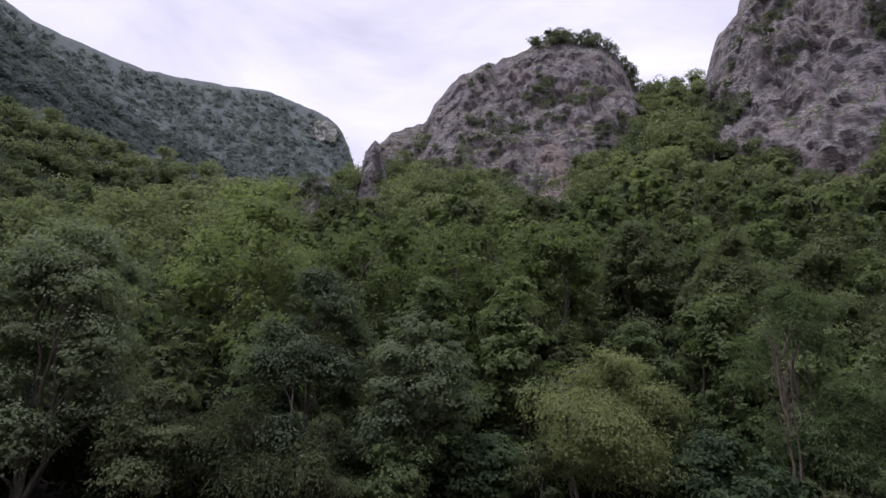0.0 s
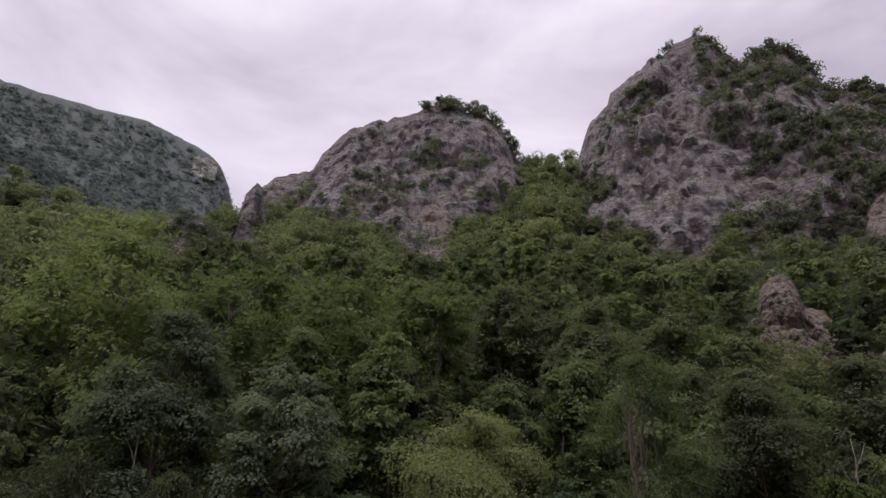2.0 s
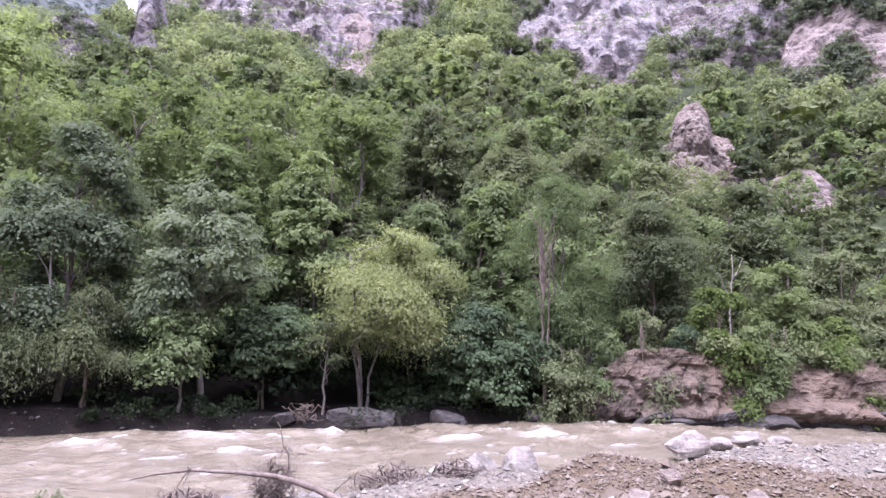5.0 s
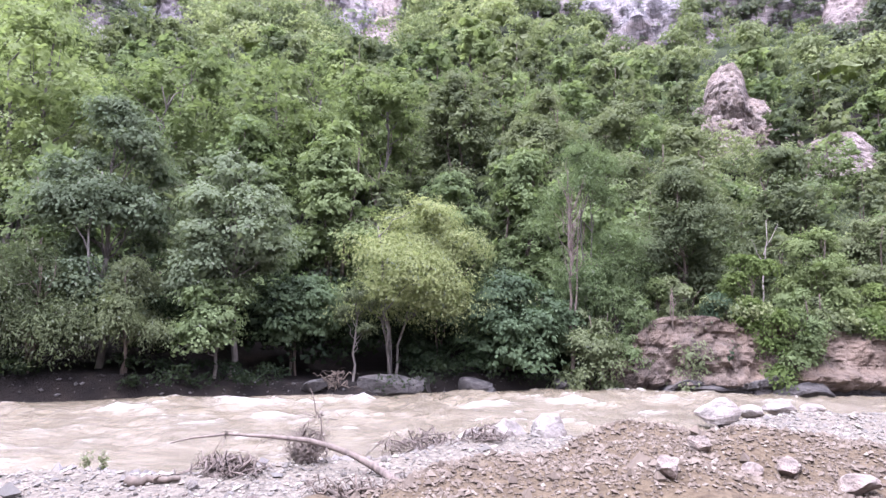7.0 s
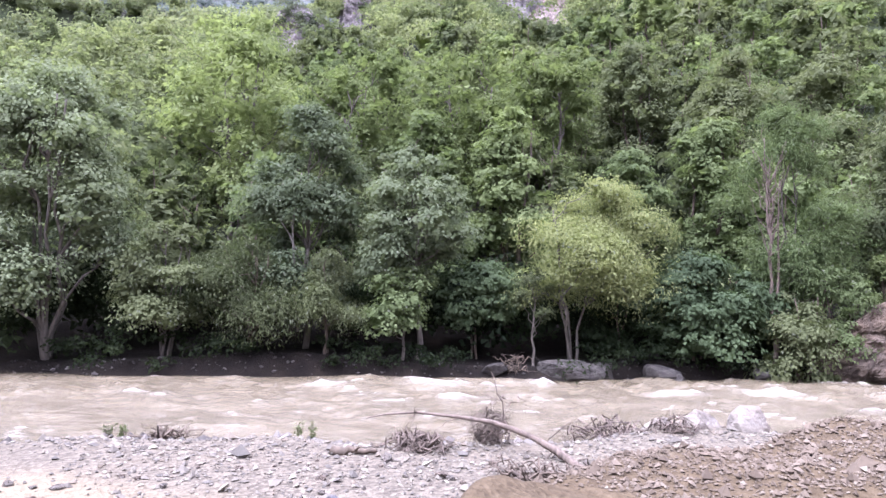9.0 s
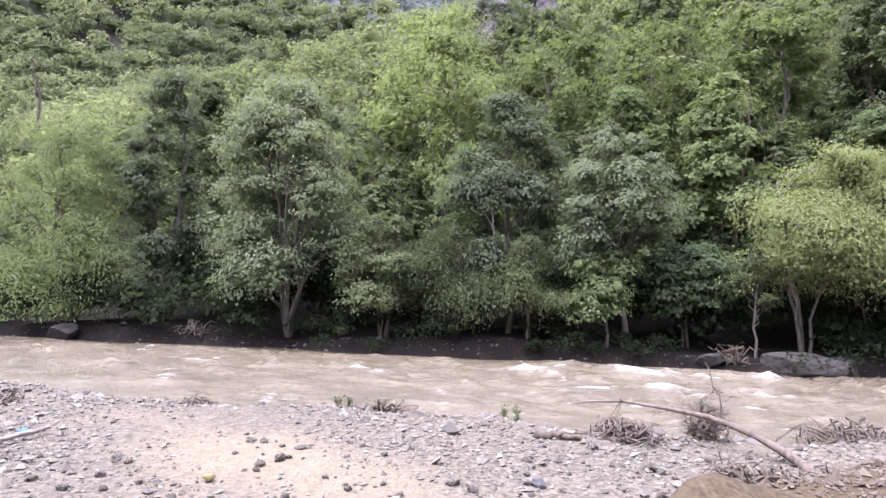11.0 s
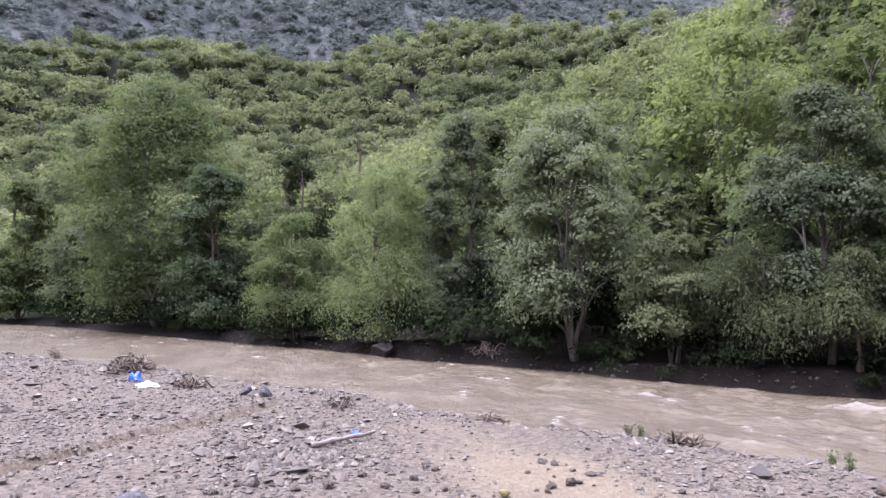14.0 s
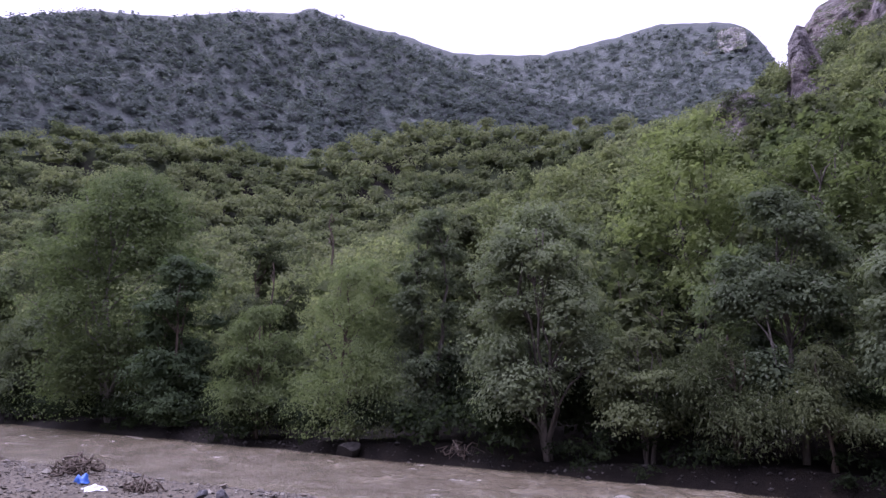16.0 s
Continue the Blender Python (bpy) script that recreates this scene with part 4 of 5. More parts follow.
for i, (x, y, top, r, leaf, low) in enumerate([(6.2, 25.0, 3.9, 1.6, "willow", 0.05), (9.9, 25.9, 5.0, 1.5, "olive", 0.05), (11.7, 26.0, 4.6, 1.2, "hazel", 0.1), (15.0, 26.0, 4.8, 1.5, "hornbeam", 0.05), (18.3, 25.9, 4.2, 1.4, "vine", 0.05), (20.6, 26.0, 4.6, 1.5, "olive", 0.05), (7.6, 26.2, 5.2, 1.4, "fresh", 0.05)]):
    plant_tree("bank_bush", x, y, top, r, "leafy bush overhanging the rock bank", "bush", BANK, 80 + i, leaf=leaf, bark="brown", low=low, clumps=22, leaves=3600, size=0.2, slim=0.65, droop=0.8, stems=3, sink=0.5)
# second row on the foot of the slope
SLOPE_TREES = "trees on the foot of the slope"
SECOND = [
    (-22.0, 31.1, 18.8, 4.6, "yellow"), (-14.9, 33.3, 17.2, 4.0, "yellow"), (-8.7, 34.5, 18.0, 4.0, "yellow"), (-4.7, 38.8, 19.2, 3.4, "yellow"),
    (-9.7, 29.9, 12.8, 2.9, "hornbeam"), (-5.3, 30.3, 12.8, 2.8, "hornbeam"), (0.9, 45.1, 21.6, 3.6, "oak"), (6.7, 42.2, 19.2, 3.8, "oak"),
    (11.4, 40.6, 17.7, 3.6, "oak"), (14.9, 37.5, 15.4, 3.6, "oak"), (19.4, 34.2, 13.0, 3.6, "oak"), (0.3, 31.0, 10.4, 2.4, "hornbeam"),
    (4.2, 33.4, 12.8, 2.6, "hornbeam"), (-27.1, 37.4, 23.4, 5.0, "yellow"), (-31.0, 21.0, 14.6, 3.0, "oak"), (-43.5, 12.2, 14.2, 4.0, "oak"),
]
KINDS = {"yellow": ("broad bright yellow-green tree on the slope", "grey"), "hornbeam": ("dense green hornbeam on the slope", "brown"), "oak": ("dark green oak on the slope", "brown")}
for i, (x, y, top, r, kind) in enumerate(SECOND):
    plant_tree("slope_tree", x, y, top, r, KINDS[kind][0], "tree", SLOPE_TREES, 50 + i, limbs=16, leaf=kind, bark=KINDS[kind][1], low=0.3 if kind == "yellow" else 0.12, clumps=56, leaves=4300, size=0.33, slim=0.68, shape="dome" if kind != "yellow" else "fan", stems=2)

# the wood behind: a few kinds, repeated
PROTO = []
for i, (leaf, shape, size) in enumerate([("hornbeam", "dome", 0.3), ("oak", "oval", 0.31), ("yellow", "dome", 0.3), ("oak", "dome", 0.31), ("hornbeam", "oval", 0.3), ("olive", "dome", 0.29)]):
    rng = np.random.default_rng(200 + i)
    PROTO.append((tree_meshes(rng, 7.5, 2.9, leaf, "brown", 0.1, shape, 36, 1000, size * 1.28, 0.7, stems=2, limbs=7, twigs=0), leaf))


def scatter(rng, b0, b1, d0, d1, gap, tries, keep=None):
    """Places of trees by bearing and distance, none nearer than its gap to another."""
    out, cells = [], {}
    for _ in range(tries):
        b, d = rng.uniform(b0, b1), math.sqrt(rng.uniform(d0 ** 2, d1 ** 2))
        x, y = d * math.sin(radians(b)), d * math.cos(radians(b))
        g = gap(d)
        if y < float(far_bank(x)) + 5.5 or (keep and not keep(b, d)):
            continue
        k = (int(x // 6), int(y // 6))
        if any((x - u) ** 2 + (y - v) ** 2 < g * g for i in (-1, 0, 1) for j in (-1, 0, 1) for u, v in cells.get((k[0] + i, k[1] + j), ())):
            continue
        cells.setdefault(k, []).append((x, y))
        out.append((x, y, d, b))
    return out


def glade(b, d):
    return -44.4 < b < -40.4 and GLADE - 21 < d < GLADE + 4


def clear_of_rock(b, d):
    return not (21.6 < b < 29 and 50 < d < 70) and not glade(b, d)


def below_cliffs(b, d):
    return not (-33 < b < -23.5 and 84 < d < 106 or -10.3 < b < -4.6 and 90 < d < 112 or 14.5 < b < 22 and 87 < d < 100 or b > 23 and d > 84)


FAR_PROTO = []
for i, (leaf, shape) in enumerate([("hornbeam", "dome"), ("oak", "oval"), ("yellow", "dome"), ("oak", "dome"), ("hornbeam", "oval"), ("olive", "dome")]):
    rng = np.random.default_rng(230 + i)
    cen, rad = crown_clumps(rng, 7.5, 2.9, 0.12, shape, 30)
    v, f = crown_leaves(rng, cen, rad, 1150, 0.32, 0.72, 0.0)
    t = Tubes()
    t.add(wander((0, 0, -0.4), (0.2, 0.1, 6.4), 7, 0.08, rng), 0.15, 0.03, 6)
    FAR_PROTO.append(((t.mesh("trunk", BARK["brown"]), mesh_from("crown", v, f, LEAF[leaf])), leaf))

rng = np.random.default_rng(91)
WOOD = scatter(rng, -42, 47, 30, 78, lambda d: 3.3 + 0.012 * d, 3600, clear_of_rock)
WOOD = [w for w in WOOD if all((w[0] - s[0]) ** 2 + (w[1] - s[1]) ** 2 > 6.5 for s in SECOND)]
WOOD.sort(key=lambda w: w[2])
for i, (x, y, d, b) in enumerate(WOOD[:140]):
    (tr, cr), leaf = (PROTO if i < 75 else FAR_PROTO)[int(rng.choice(6, p=(0.26, 0.22, 0.16 if b < 12 else 0.06, 0.2, 0.12, 0.04 if b < 12 else 0.14)))]
    s = rng.uniform(0.8, 1.2) * (0.85 if b > 20 else 1.0)
    ob = empty("hillside_tree", x, y, z_at(x, y), {"yellow": "light green tree on the wooded slope", "olive": "olive-green tree on the wooded slope"}.get(leaf, "dark green tree on the wooded slope"), "tree", "trees on the wooded slope")
    ob.rotation_euler = (0, 0, rng.uniform(0, 6.28))
    ob.scale = (s * rng.uniform(0.9, 1.15), s * rng.uniform(0.9, 1.15), s)
    piece("trunk", tr, ob), piece("crown", cr, ob)


def woods_mesh(rng, places, cards, size, r, tall, core=0.0, lobes=7, face=0.0):
    """Many far crowns in one mesh: each a few leafy lobes, some round a rough core. places: (n, 3) feet; face: how far the leaves lie along the slope."""
    n = len(places)
    R = r * np.exp(rng.normal(0, 0.26, n))
    Ht = tall * np.exp(rng.normal(0, 0.2, n))
    own = rng.uniform(0, 1, n)
    V, F, T, base = [], [], [], 0
    if core:
        u, f = half_ball()
        m = len(u)
        k = np.repeat(np.arange(n), m)
        d = np.tile(u, (n, 1))
        lump = core + 0.2 * vnoise(d * 2.1 + (k * 1.37)[:, None], 3) + 0.16 * vnoise(d * 6.3 + (k * 2.1)[:, None], 4)
        V.append(places[k] + np.stack([d[:, 0] * R[k] * lump, d[:, 1] * R[k] * lump, Ht[k] * (0.5 + 0.48 * d[:, 2] * lump)], 1))
        F.append((f[None] + (np.arange(n) * m)[:, None, None]).reshape(-1, 3))
        T.append(own[k])
        base = n * m
    t = np.repeat(np.arange(n), lobes)
    a = rng.uniform(0, 6.283, n * lobes)
    e = rng.uniform(-0.1, 1, n * lobes)
    w = np.sqrt(np.clip(1 - np.maximum(e, 0) ** 2, 0, 1)) * rng.uniform(0.4, 0.75, n * lobes)
    lc = places[t] + np.stack([np.cos(a) * w * R[t], np.sin(a) * w * R[t], Ht[t] * (0.52 + 0.34 * e)], 1)
    lr = R[t] * rng.uniform(0.34, 0.52, n * lobes)
    per = max(3, cards // lobes)
    k = np.repeat(np.arange(n * lobes), per)
    d = unit(rng, n * lobes * per, 0.5)
    pos = lc[k] + d * (lr[k] * rng.uniform(0.7, 1.15, len(k)))[:, None] * np.array([1.1, 1.1, 0.72])
    nrm = d * 1.0 + rng.normal(0, 0.4, (len(k), 3)) + np.array([0, 0, 0.25])
    ln = size * rng.uniform(0.6, 1.4, len(k))
    if face:
        down = -places[t[k]] * np.array([1, 1, 0])
        nrm += face * (down / np.linalg.norm(down, axis=1)[:, None] + np.array([0, 0, 0.9]))
    nrm /= np.linalg.norm(nrm, axis=1)[:, None]
    side = np.cross(nrm, rng.normal(0, 1, (len(k), 3)))
    side *= (ln / (np.linalg.norm(side, axis=1) + 1e-9))[:, None]
    other = np.cross(nrm, side)
    bend = rng.uniform(-0.5, 0.5, (len(k), 1))
    v = np.stack([pos + side * 0.5, pos - side * 0.5 + other * bend, pos + other * 0.8], 1).reshape(-1, 3)
    V.append(v), F.append(np.arange(3 * len(k)).reshape(-1, 3) + base), T.append(np.repeat(own[t[k]], 3))
    return np.concatenate(V), np.concatenate(F), np.concatenate(T)


def build_woods(name, label, groups, material):
    V, F, T, base = [], [], [], 0
    for v, f, t in groups:
        V.append(v), F.append(f + base), T.append(t)
        base += len(v)
    me = mesh_from(name, np.concatenate(V), np.concatenate(F), material, False, np.concatenate(T))
    return tagged(new(name, me), label, "woods", kind="stuff")


def feet(places):
    p = np.array([(x, y) for x, y, *_ in places])
    return np.stack([p[:, 0], p[:, 1], ground_z(p[:, 0], p[:, 1])], 1)


rng = np.random.default_rng(92)
upper = scatter(rng, -42, 47, 78, 150, lambda d: 3.8, 5500, below_cliffs)
leftn = scatter(rng, -108, -42, 34, 110, lambda d: 3.9 + 0.006 * d, 12000, lambda b, d: not glade(b, d))
leftf = scatter(rng, -108, -30, 110, 258, lambda d: 4.4, 30000)
brush = scatter(rng, -60, 47, 27, 75, lambda d: 2.6, 2600, lambda b, d: not glade(b, d) and not (22.0 < b < 28.5 and 60.5 < d < 64))
steep = scatter(rng, 23, 47, 76, 102, lambda d: 2.6, 1500)
rim = np.array([(x, float(far_bank(x)) + rng.uniform(0.45, 1.5), float(bank_height(x)) - 0.15) for x in np.arange(7.0, 26, 0.3) if vnoise(np.array([[x * 0.4, 3, 0]]), 6)[0] > -0.2])
verge = [(x, float(far_bank(x)) + rng.uniform(2.8, 7.5), 0, 0) for x in np.arange(-26, 7.0, 0.2)]
fringe = [(x, float(far_bank(x)) + rng.uniform(-0.05, 1.4), 0, 0) for x in np.arange(-60, 8.6, 0.4) if vnoise(np.array([[x * 0.35, 0, 0]]), 4)[0] > 0.25]
round_crop = [(d * math.sin(radians(b)), d * math.cos(radians(b)), 0, 0) for b in np.arange(20, 31, 0.8) for d in (rng.uniform(55, 58), rng.uniform(58, 60.5))]
verge_far = [(x, float(far_bank(x)) + rng.uniform(0.1, 2.0), 0, 0) for x in np.arange(-82, -20, 0.55)]
build_woods("slope_woods", "dense green broad-leaved woods climbing the slope", [
    woods_mesh(rng, feet(WOOD[140:] + upper), 560, 0.44, 3.2, 6.2, 0.36),
    woods_mesh(rng, feet(leftn), 560, 0.46, 3.6, 7.0, 0.36, lobes=11),
    woods_mesh(rng, feet(brush), 110, 0.3, 1.6, 2.6),
    woods_mesh(rng, feet(steep), 170, 0.36, 1.8, 3.2),
    woods_mesh(rng, rim, 300, 0.13, 0.8, 1.1),
    woods_mesh(rng, feet(round_crop), 380, 0.24, 1.7, 3.4),
], LEAF["woods"])
build_woods("ridge_woods", "rounded crowns covering the far ridge side, haze in their grey-green", [
    woods_mesh(rng, feet(leftf), 300, 0.76, 4.4, 6.2, 0.4, lobes=10),
], LEAF["ridge"])
# fills the hollows below the crowns; its dark colour stands for their shade
build_woods("bank_undergrowth", "undergrowth hanging over the far bank, tree shade in its leaf colour", [woods_mesh(rng, feet(fringe), 110, 0.12, 0.7, 0.7), woods_mesh(rng, feet(verge), 170, 0.26, 1.4, 3.0), woods_mesh(rng, feet(verge_far), 130, 0.24, 1.2, 2.0)], LEAF["shade"])


def on_sheet(rng, sheet, count, lo, hi, keep=None):
    """Random points on a hill's front, between two shares of its height."""
    rows, cols = sheet.shape[:2]
    i = (rng.uniform(lo, hi, count) * rows).astype(int).clip(0, rows - 2)
    j = rng.integers(0, cols - 1, count)
    u, v = rng.uniform(0, 1, (2, count, 1))
    p = sheet[i, j] * (1 - u) * (1 - v) + sheet[i + 1, j] * u * (1 - v) + sheet[i, j + 1] * (1 - u) * v + sheet[i + 1, j + 1] * u * v
    return p if keep is None else p[keep(p)]


rng = np.random.default_rng(93)
# these crowns take the leaf colour with haze mixed in
build_woods("mountain_woods", "grey-green forest covering the mountain sides, haze mixed into its colour", [
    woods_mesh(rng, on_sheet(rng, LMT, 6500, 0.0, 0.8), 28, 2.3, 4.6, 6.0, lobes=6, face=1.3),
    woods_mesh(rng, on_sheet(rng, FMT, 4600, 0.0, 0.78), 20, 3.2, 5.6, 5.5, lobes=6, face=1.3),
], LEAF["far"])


def shrubby(density):
    def keep(p):
        b = np.degrees(np.arctan2(p[:, 0], p[:, 1]))
        patch = fbm(p * 0.05, 3, 19) + 0.5 * vnoise(p * 0.16, 23)
        return patch > density(b)
    return keep


shrubs = [
    woods_mesh(rng, on_sheet(rng, MID, 900, 0.02, 0.80, shrubby(lambda b: np.where(b < -15, 0.05, 0.22))), 65, 0.48, 1.5, 2.2),
    woods_mesh(rng, on_sheet(rng, MID, 260, 0.78, 0.87, shrubby(lambda b: np.where(b > -9, -0.8, 0.35))), 130, 0.42, 1.7, 3.6),
    woods_mesh(rng, on_sheet(rng, PEAK, 2600, 0.05, 0.84, shrubby(lambda b: np.where(b > 22, -0.22, 0.36))), 65, 0.48, 1.5, 2.2),
    woods_mesh(rng, on_sheet(rng, PEAK, 260, 0.80, 0.86, shrubby(lambda b: np.where(b > 27, -0.7, 0.8))), 110, 0.4, 1.3, 2.2),
    woods_mesh(rng, on_sheet(rng, CRAG, 600, 0.0, 0.85, shrubby(lambda b: -0.2 + 0 * b)), 65, 0.5, 1.5, 2.4),
    woods_mesh(rng, on_sheet(rng, KNOB, 40, 0.3, 0.86, shrubby(lambda b: 0.1 + 0 * b)), 90, 0.36, 1.2, 2.0),
]
build_woods("cliff_shrubs", "dark green shrubs on ledges of the rocky hills", shrubs, LEAF["scrub"])


# ---- rock bank on the far side ----
def build_rock_bank():
    xs = np.arange(6.6, 27, 0.09)
    s = np.linspace(0, 1, 46)
    S, X = np.meshgrid(s, xs, indexing="ij")
    high = bank_height(X) + 0.25 + 0.35 * vnoise(flat3(X, X * 0, 0.45), 8).reshape(X.shape)
    up = np.clip(S / 0.72, 0, 1)
    Z = -0.5 + (high + 0.5) * up - np.maximum(S - 0.72, 0) * 1.2
    Y = far_bank(X) - 0.35 + 0.9 * up ** 2 + np.maximum(S - 0.72, 0) * 9
    P = np.stack([X, Y, Z], -1).reshape(-1, 3)
    slab = np.exp(-((P[:, 2] - 0.55 - 0.25 * np.sin(P[:, 0] * 0.5)) / 0.3) ** 2)
    P = rough_rock(P, np.tile((0.05, -1.0, 0.12), (len(P), 1)), 0.33, 1.9, 141, 0.45)
    q = P * np.array([1.1, 0.6, 2.0]) + 0.9 * fbm(P * 0.8, 2, 5)[:, None]
    P[:, 1] -= 0.1 * vnoise(np.floor(q), 145) + 0.06 * vnoise(np.floor(q * 2.3), 147) + 0.35 * fbm(P * 0.55, 3, 149)
    P[:, 1] -= 0.42 * slab * smoothstep(7, 10, P[:, 0])
    P[:, 1] += 0.5 * np.exp(-((P[:, 2] - 0.12) / 0.18) ** 2) * smoothstep(7, 10, P[:, 0])
    me = mesh_from("rock_bank", P, grid_faces(*S.shape), ROCK["bank"], False)
    return tagged(new("rock_bank", me), "brown layered rock and clay bank undercut by the river", "rock bank", kind="structure")


build_rock_bank()


def build_ledge():
    """Dark beds of rock at the waterline, stepping out over the water."""
    xs, s = np.arange(8.6, 26, 0.08), np.linspace(0, 1, 26)
    S, X = np.meshgrid(s, xs, indexing="ij")
    wob = fbm(flat3(X, S, 0.5), 3, 171).reshape(X.shape)
    high = 0.55 + 0.3 * vnoise(flat3(X, X * 0, 0.35), 172).reshape(X.shape) * smoothstep(8.6, 10.5, X)
    up = np.clip(S / 0.6, 0, 1)
    Z = -0.35 + (high * smoothstep(8.4, 10, X) + 0.35) * up + 0.1 * np.maximum(S - 0.6, 0)
    bed = np.floor(up * 4 + 0.8 * wob) / 4
    Y = far_bank(X) - 0.75 - 0.35 * wob + 0.28 * np.abs(np.sin(bed * 9)) + 0.25 * smoothstep(0.35, 0.0, up) + np.maximum(S - 0.6, 0) * 3.5
    P = np.stack([X, Y, Z], -1).reshape(-1, 3)
    P = rough_rock(P, np.tile((0.05, -1.0, 0.2), (len(P), 1)), 0.12, 0.8, 173, 0.8)
    me = mesh_from("rock_ledge", P, grid_faces(*S.shape), ROCK["boulder"], False)
    return tagged(new("rock_ledge", me), "dark grey wet rock ledge at the foot of the bank", "rock ledge", kind="structure")


build_ledge()


# ---- stones ----
def stone_shape(rng, sub=3, cuts=12, rough=0.1):
    """A broken stone: a ball with flat faces struck off it."""
    v, f = ico(sub)
    v = v * rng.uniform(0.85, 1.15, 3)
    v = v * (1 + 0.4 * vnoise(v * 1.1 + rng.uniform(0, 50), 3))[:, None]
    for _ in range(cuts):
        d = unit(rng, 1)[0]
        lim = rng.uniform(0.42, 0.75)
        over = np.maximum(v @ d - lim, 0)
        v = v - over[:, None] * d * 0.92
    v = v * (1 + rough * fbm(v * 2.3 + rng.uniform(0, 50), 3, 7))[:, None]
    return v / np.abs(v).max(0), f


def boulder(name, x, y, w, d, h, mat, seed, label, turn=0.0, z=None, group=""):
    """A stone w by d by h metres, sunk a fifth into what it lies on."""
    rng = np.random.default_rng(seed)
    v, f = stone_shape(rng, 3, 6 if mat == "boulder" else 14, 0.1 if mat == "boulder" else 0.16)
    v = v * np.array([w / 2, d / 2, h / 2])
    z = z_at(x, y) if z is None else z
    ob = new(name, mesh_from(name, v, f, ROCK[mat], False))
    ob.location, ob.rotation_euler = (x, y, z + h * 0.28), (0, 0, turn)
    return tagged(ob, label, "boulder" if w > 0.5 else "stone", group)


WATERSIDE = "boulders at the water's edge"
boulder("boulder", -1.9, 22.15, 2.7, 1.5, 1.0, "boulder", 1, "big dark wet boulder under the far bank", 0.2, -0.1, WATERSIDE)
boulder("boulder", -0.7, 22.75, 1.2, 1.0, 0.9, "boulder", 2, "dark wet boulder under the far bank", 0.7, 0.1, WATERSIDE)
boulder("boulder", 1.3, 23.35, 1.5, 1.1, 0.75, "boulder", 3, "dark flat boulder under the far bank", -0.1, 0.0, WATERSIDE)
boulder("boulder", 1.85, 23.1, 0.7, 0.6, 0.5, "boulder", 4, "small black wet boulder in the river", 0.4, -0.1, WATERSIDE)
boulder("boulder", -27.6, 12.0, 1.4, 1.0, 0.9, "boulder", 5, "dark boulder below the willow", 0.4, 0.0, WATERSIDE)
boulder("boulder", 14.5, 24.95, 3.2, 1.3, 0.95, "boulder", 6, "long dark wet slab at the rock bank", 0.0, -0.1, WATERSIDE)
boulder("boulder", 18.5, 25.0, 2.6, 1.2, 0.9, "boulder", 7, "long dark wet slab at the rock bank", 0.1, -0.1, WATERSIDE)
boulder("boulder", 10.6, 25.0, 2.4, 1.0, 0.55, "boulder", 8, "flat dark ledge stone at the rock bank", 0.0, -0.05, WATERSIDE)
boulder("boulder", 4.9, 24.6, 0.9, 0.7, 0.6, "boulder", 9, "dark boulder under the bushes", 0.9, 0.05, WATERSIDE)
boulder("boulder", -4.3, 21.6, 1.0, 0.8, 0.6, "boulder", 10, "dark boulder under the far bank", 0.5, 0.1, WATERSIDE)
SHORE = "pale rocks on the near shore"
boulder("boulder", 1.45, 13.6, 1.0, 0.8, 0.75, "white", 21, "pale grey rock at the river edge", 0.3, 0.15, SHORE)
boulder("boulder", 2.5, 13.75, 1.1, 0.85, 0.95, "white", 22, "pointed pale grey rock at the river edge", 1.1, 0.15, SHORE)
boulder("boulder", 0.75, 13.5, 0.7, 0.6, 0.5, "white", 23, "pale flat rock at the river edge", 0.6, 0.15, SHORE)
boulder("boulder", 2.95, 13.4, 0.5, 0.4, 0.4, "slate", 24, "grey rock at the river edge", 0.6, 0.15, SHORE)
boulder("boulder", 7.8, 17.2, 1.5, 1.0, 0.85, "white", 25, "whitish rock on the gravel shore", 0.2, 0.2, SHORE)
boulder("boulder", 9.1, 18.1, 0.8, 0.7, 0.5, "white", 26, "grey rock on the gravel shore", 0.8, 0.2, SHORE)
boulder("boulder", 10.4, 18.9, 1.1, 0.7, 0.5, "white", 27, "pale grey rock on the gravel shore", 0.4, 0.2, SHORE)
boulder("boulder", 11.6, 19.3, 0.8, 0.6, 0.5, "white", 28, "pale rock on the gravel shore", 0.4, 0.2, SHORE)
boulder("boulder", 8.4, 16.6, 0.4, 0.35, 0.3, "white", 29, "grey rock on the gravel shore", 0.1, 0.2, SHORE)
HEAP = "stones on the brown earth"
boulder("stone", 1.94, 5.26, 0.25, 0.22, 0.24, "earthy", 41, "grey angular stone on brown earth", 0.4, None, HEAP)
boulder("stone", 2.64, 6.3, 0.22, 0.18, 0.3, "earthy", 42, "pale upright stone on brown earth", 0.2, None, HEAP)
boulder("stone", 3.3, 5.9, 0.3, 0.24, 0.22, "earthy", 43, "tan block of stone on brown earth", 0.1, None, HEAP)
boulder("stone", 2.96, 5.9, 0.28, 0.2, 0.14, "earthy", 44, "small tan stone on brown earth", 0.5, None, HEAP)
boulder("stone", 3.8, 5.7, 0.42, 0.32, 0.2, "earthy", 45, "tan stone half sunk in brown earth", 0.5, None, HEAP)
boulder("stone", 1.9, 7.9, 0.28, 0.22, 0.16, "earthy", 46, "tan stone half sunk in brown earth", 0.8, None, HEAP)
BAR = "large stones on the gravel"
boulder("stone", -8.11, 0.41, 0.8, 0.6, 0.42, "slate", 51, "blue-grey angular rock on the gravel", 0.2, None, BAR)
boulder("stone", -8.45, -0.45, 0.3, 0.26, 0.2, "slate", 52, "grey stone on the gravel", 0.9, None, BAR)
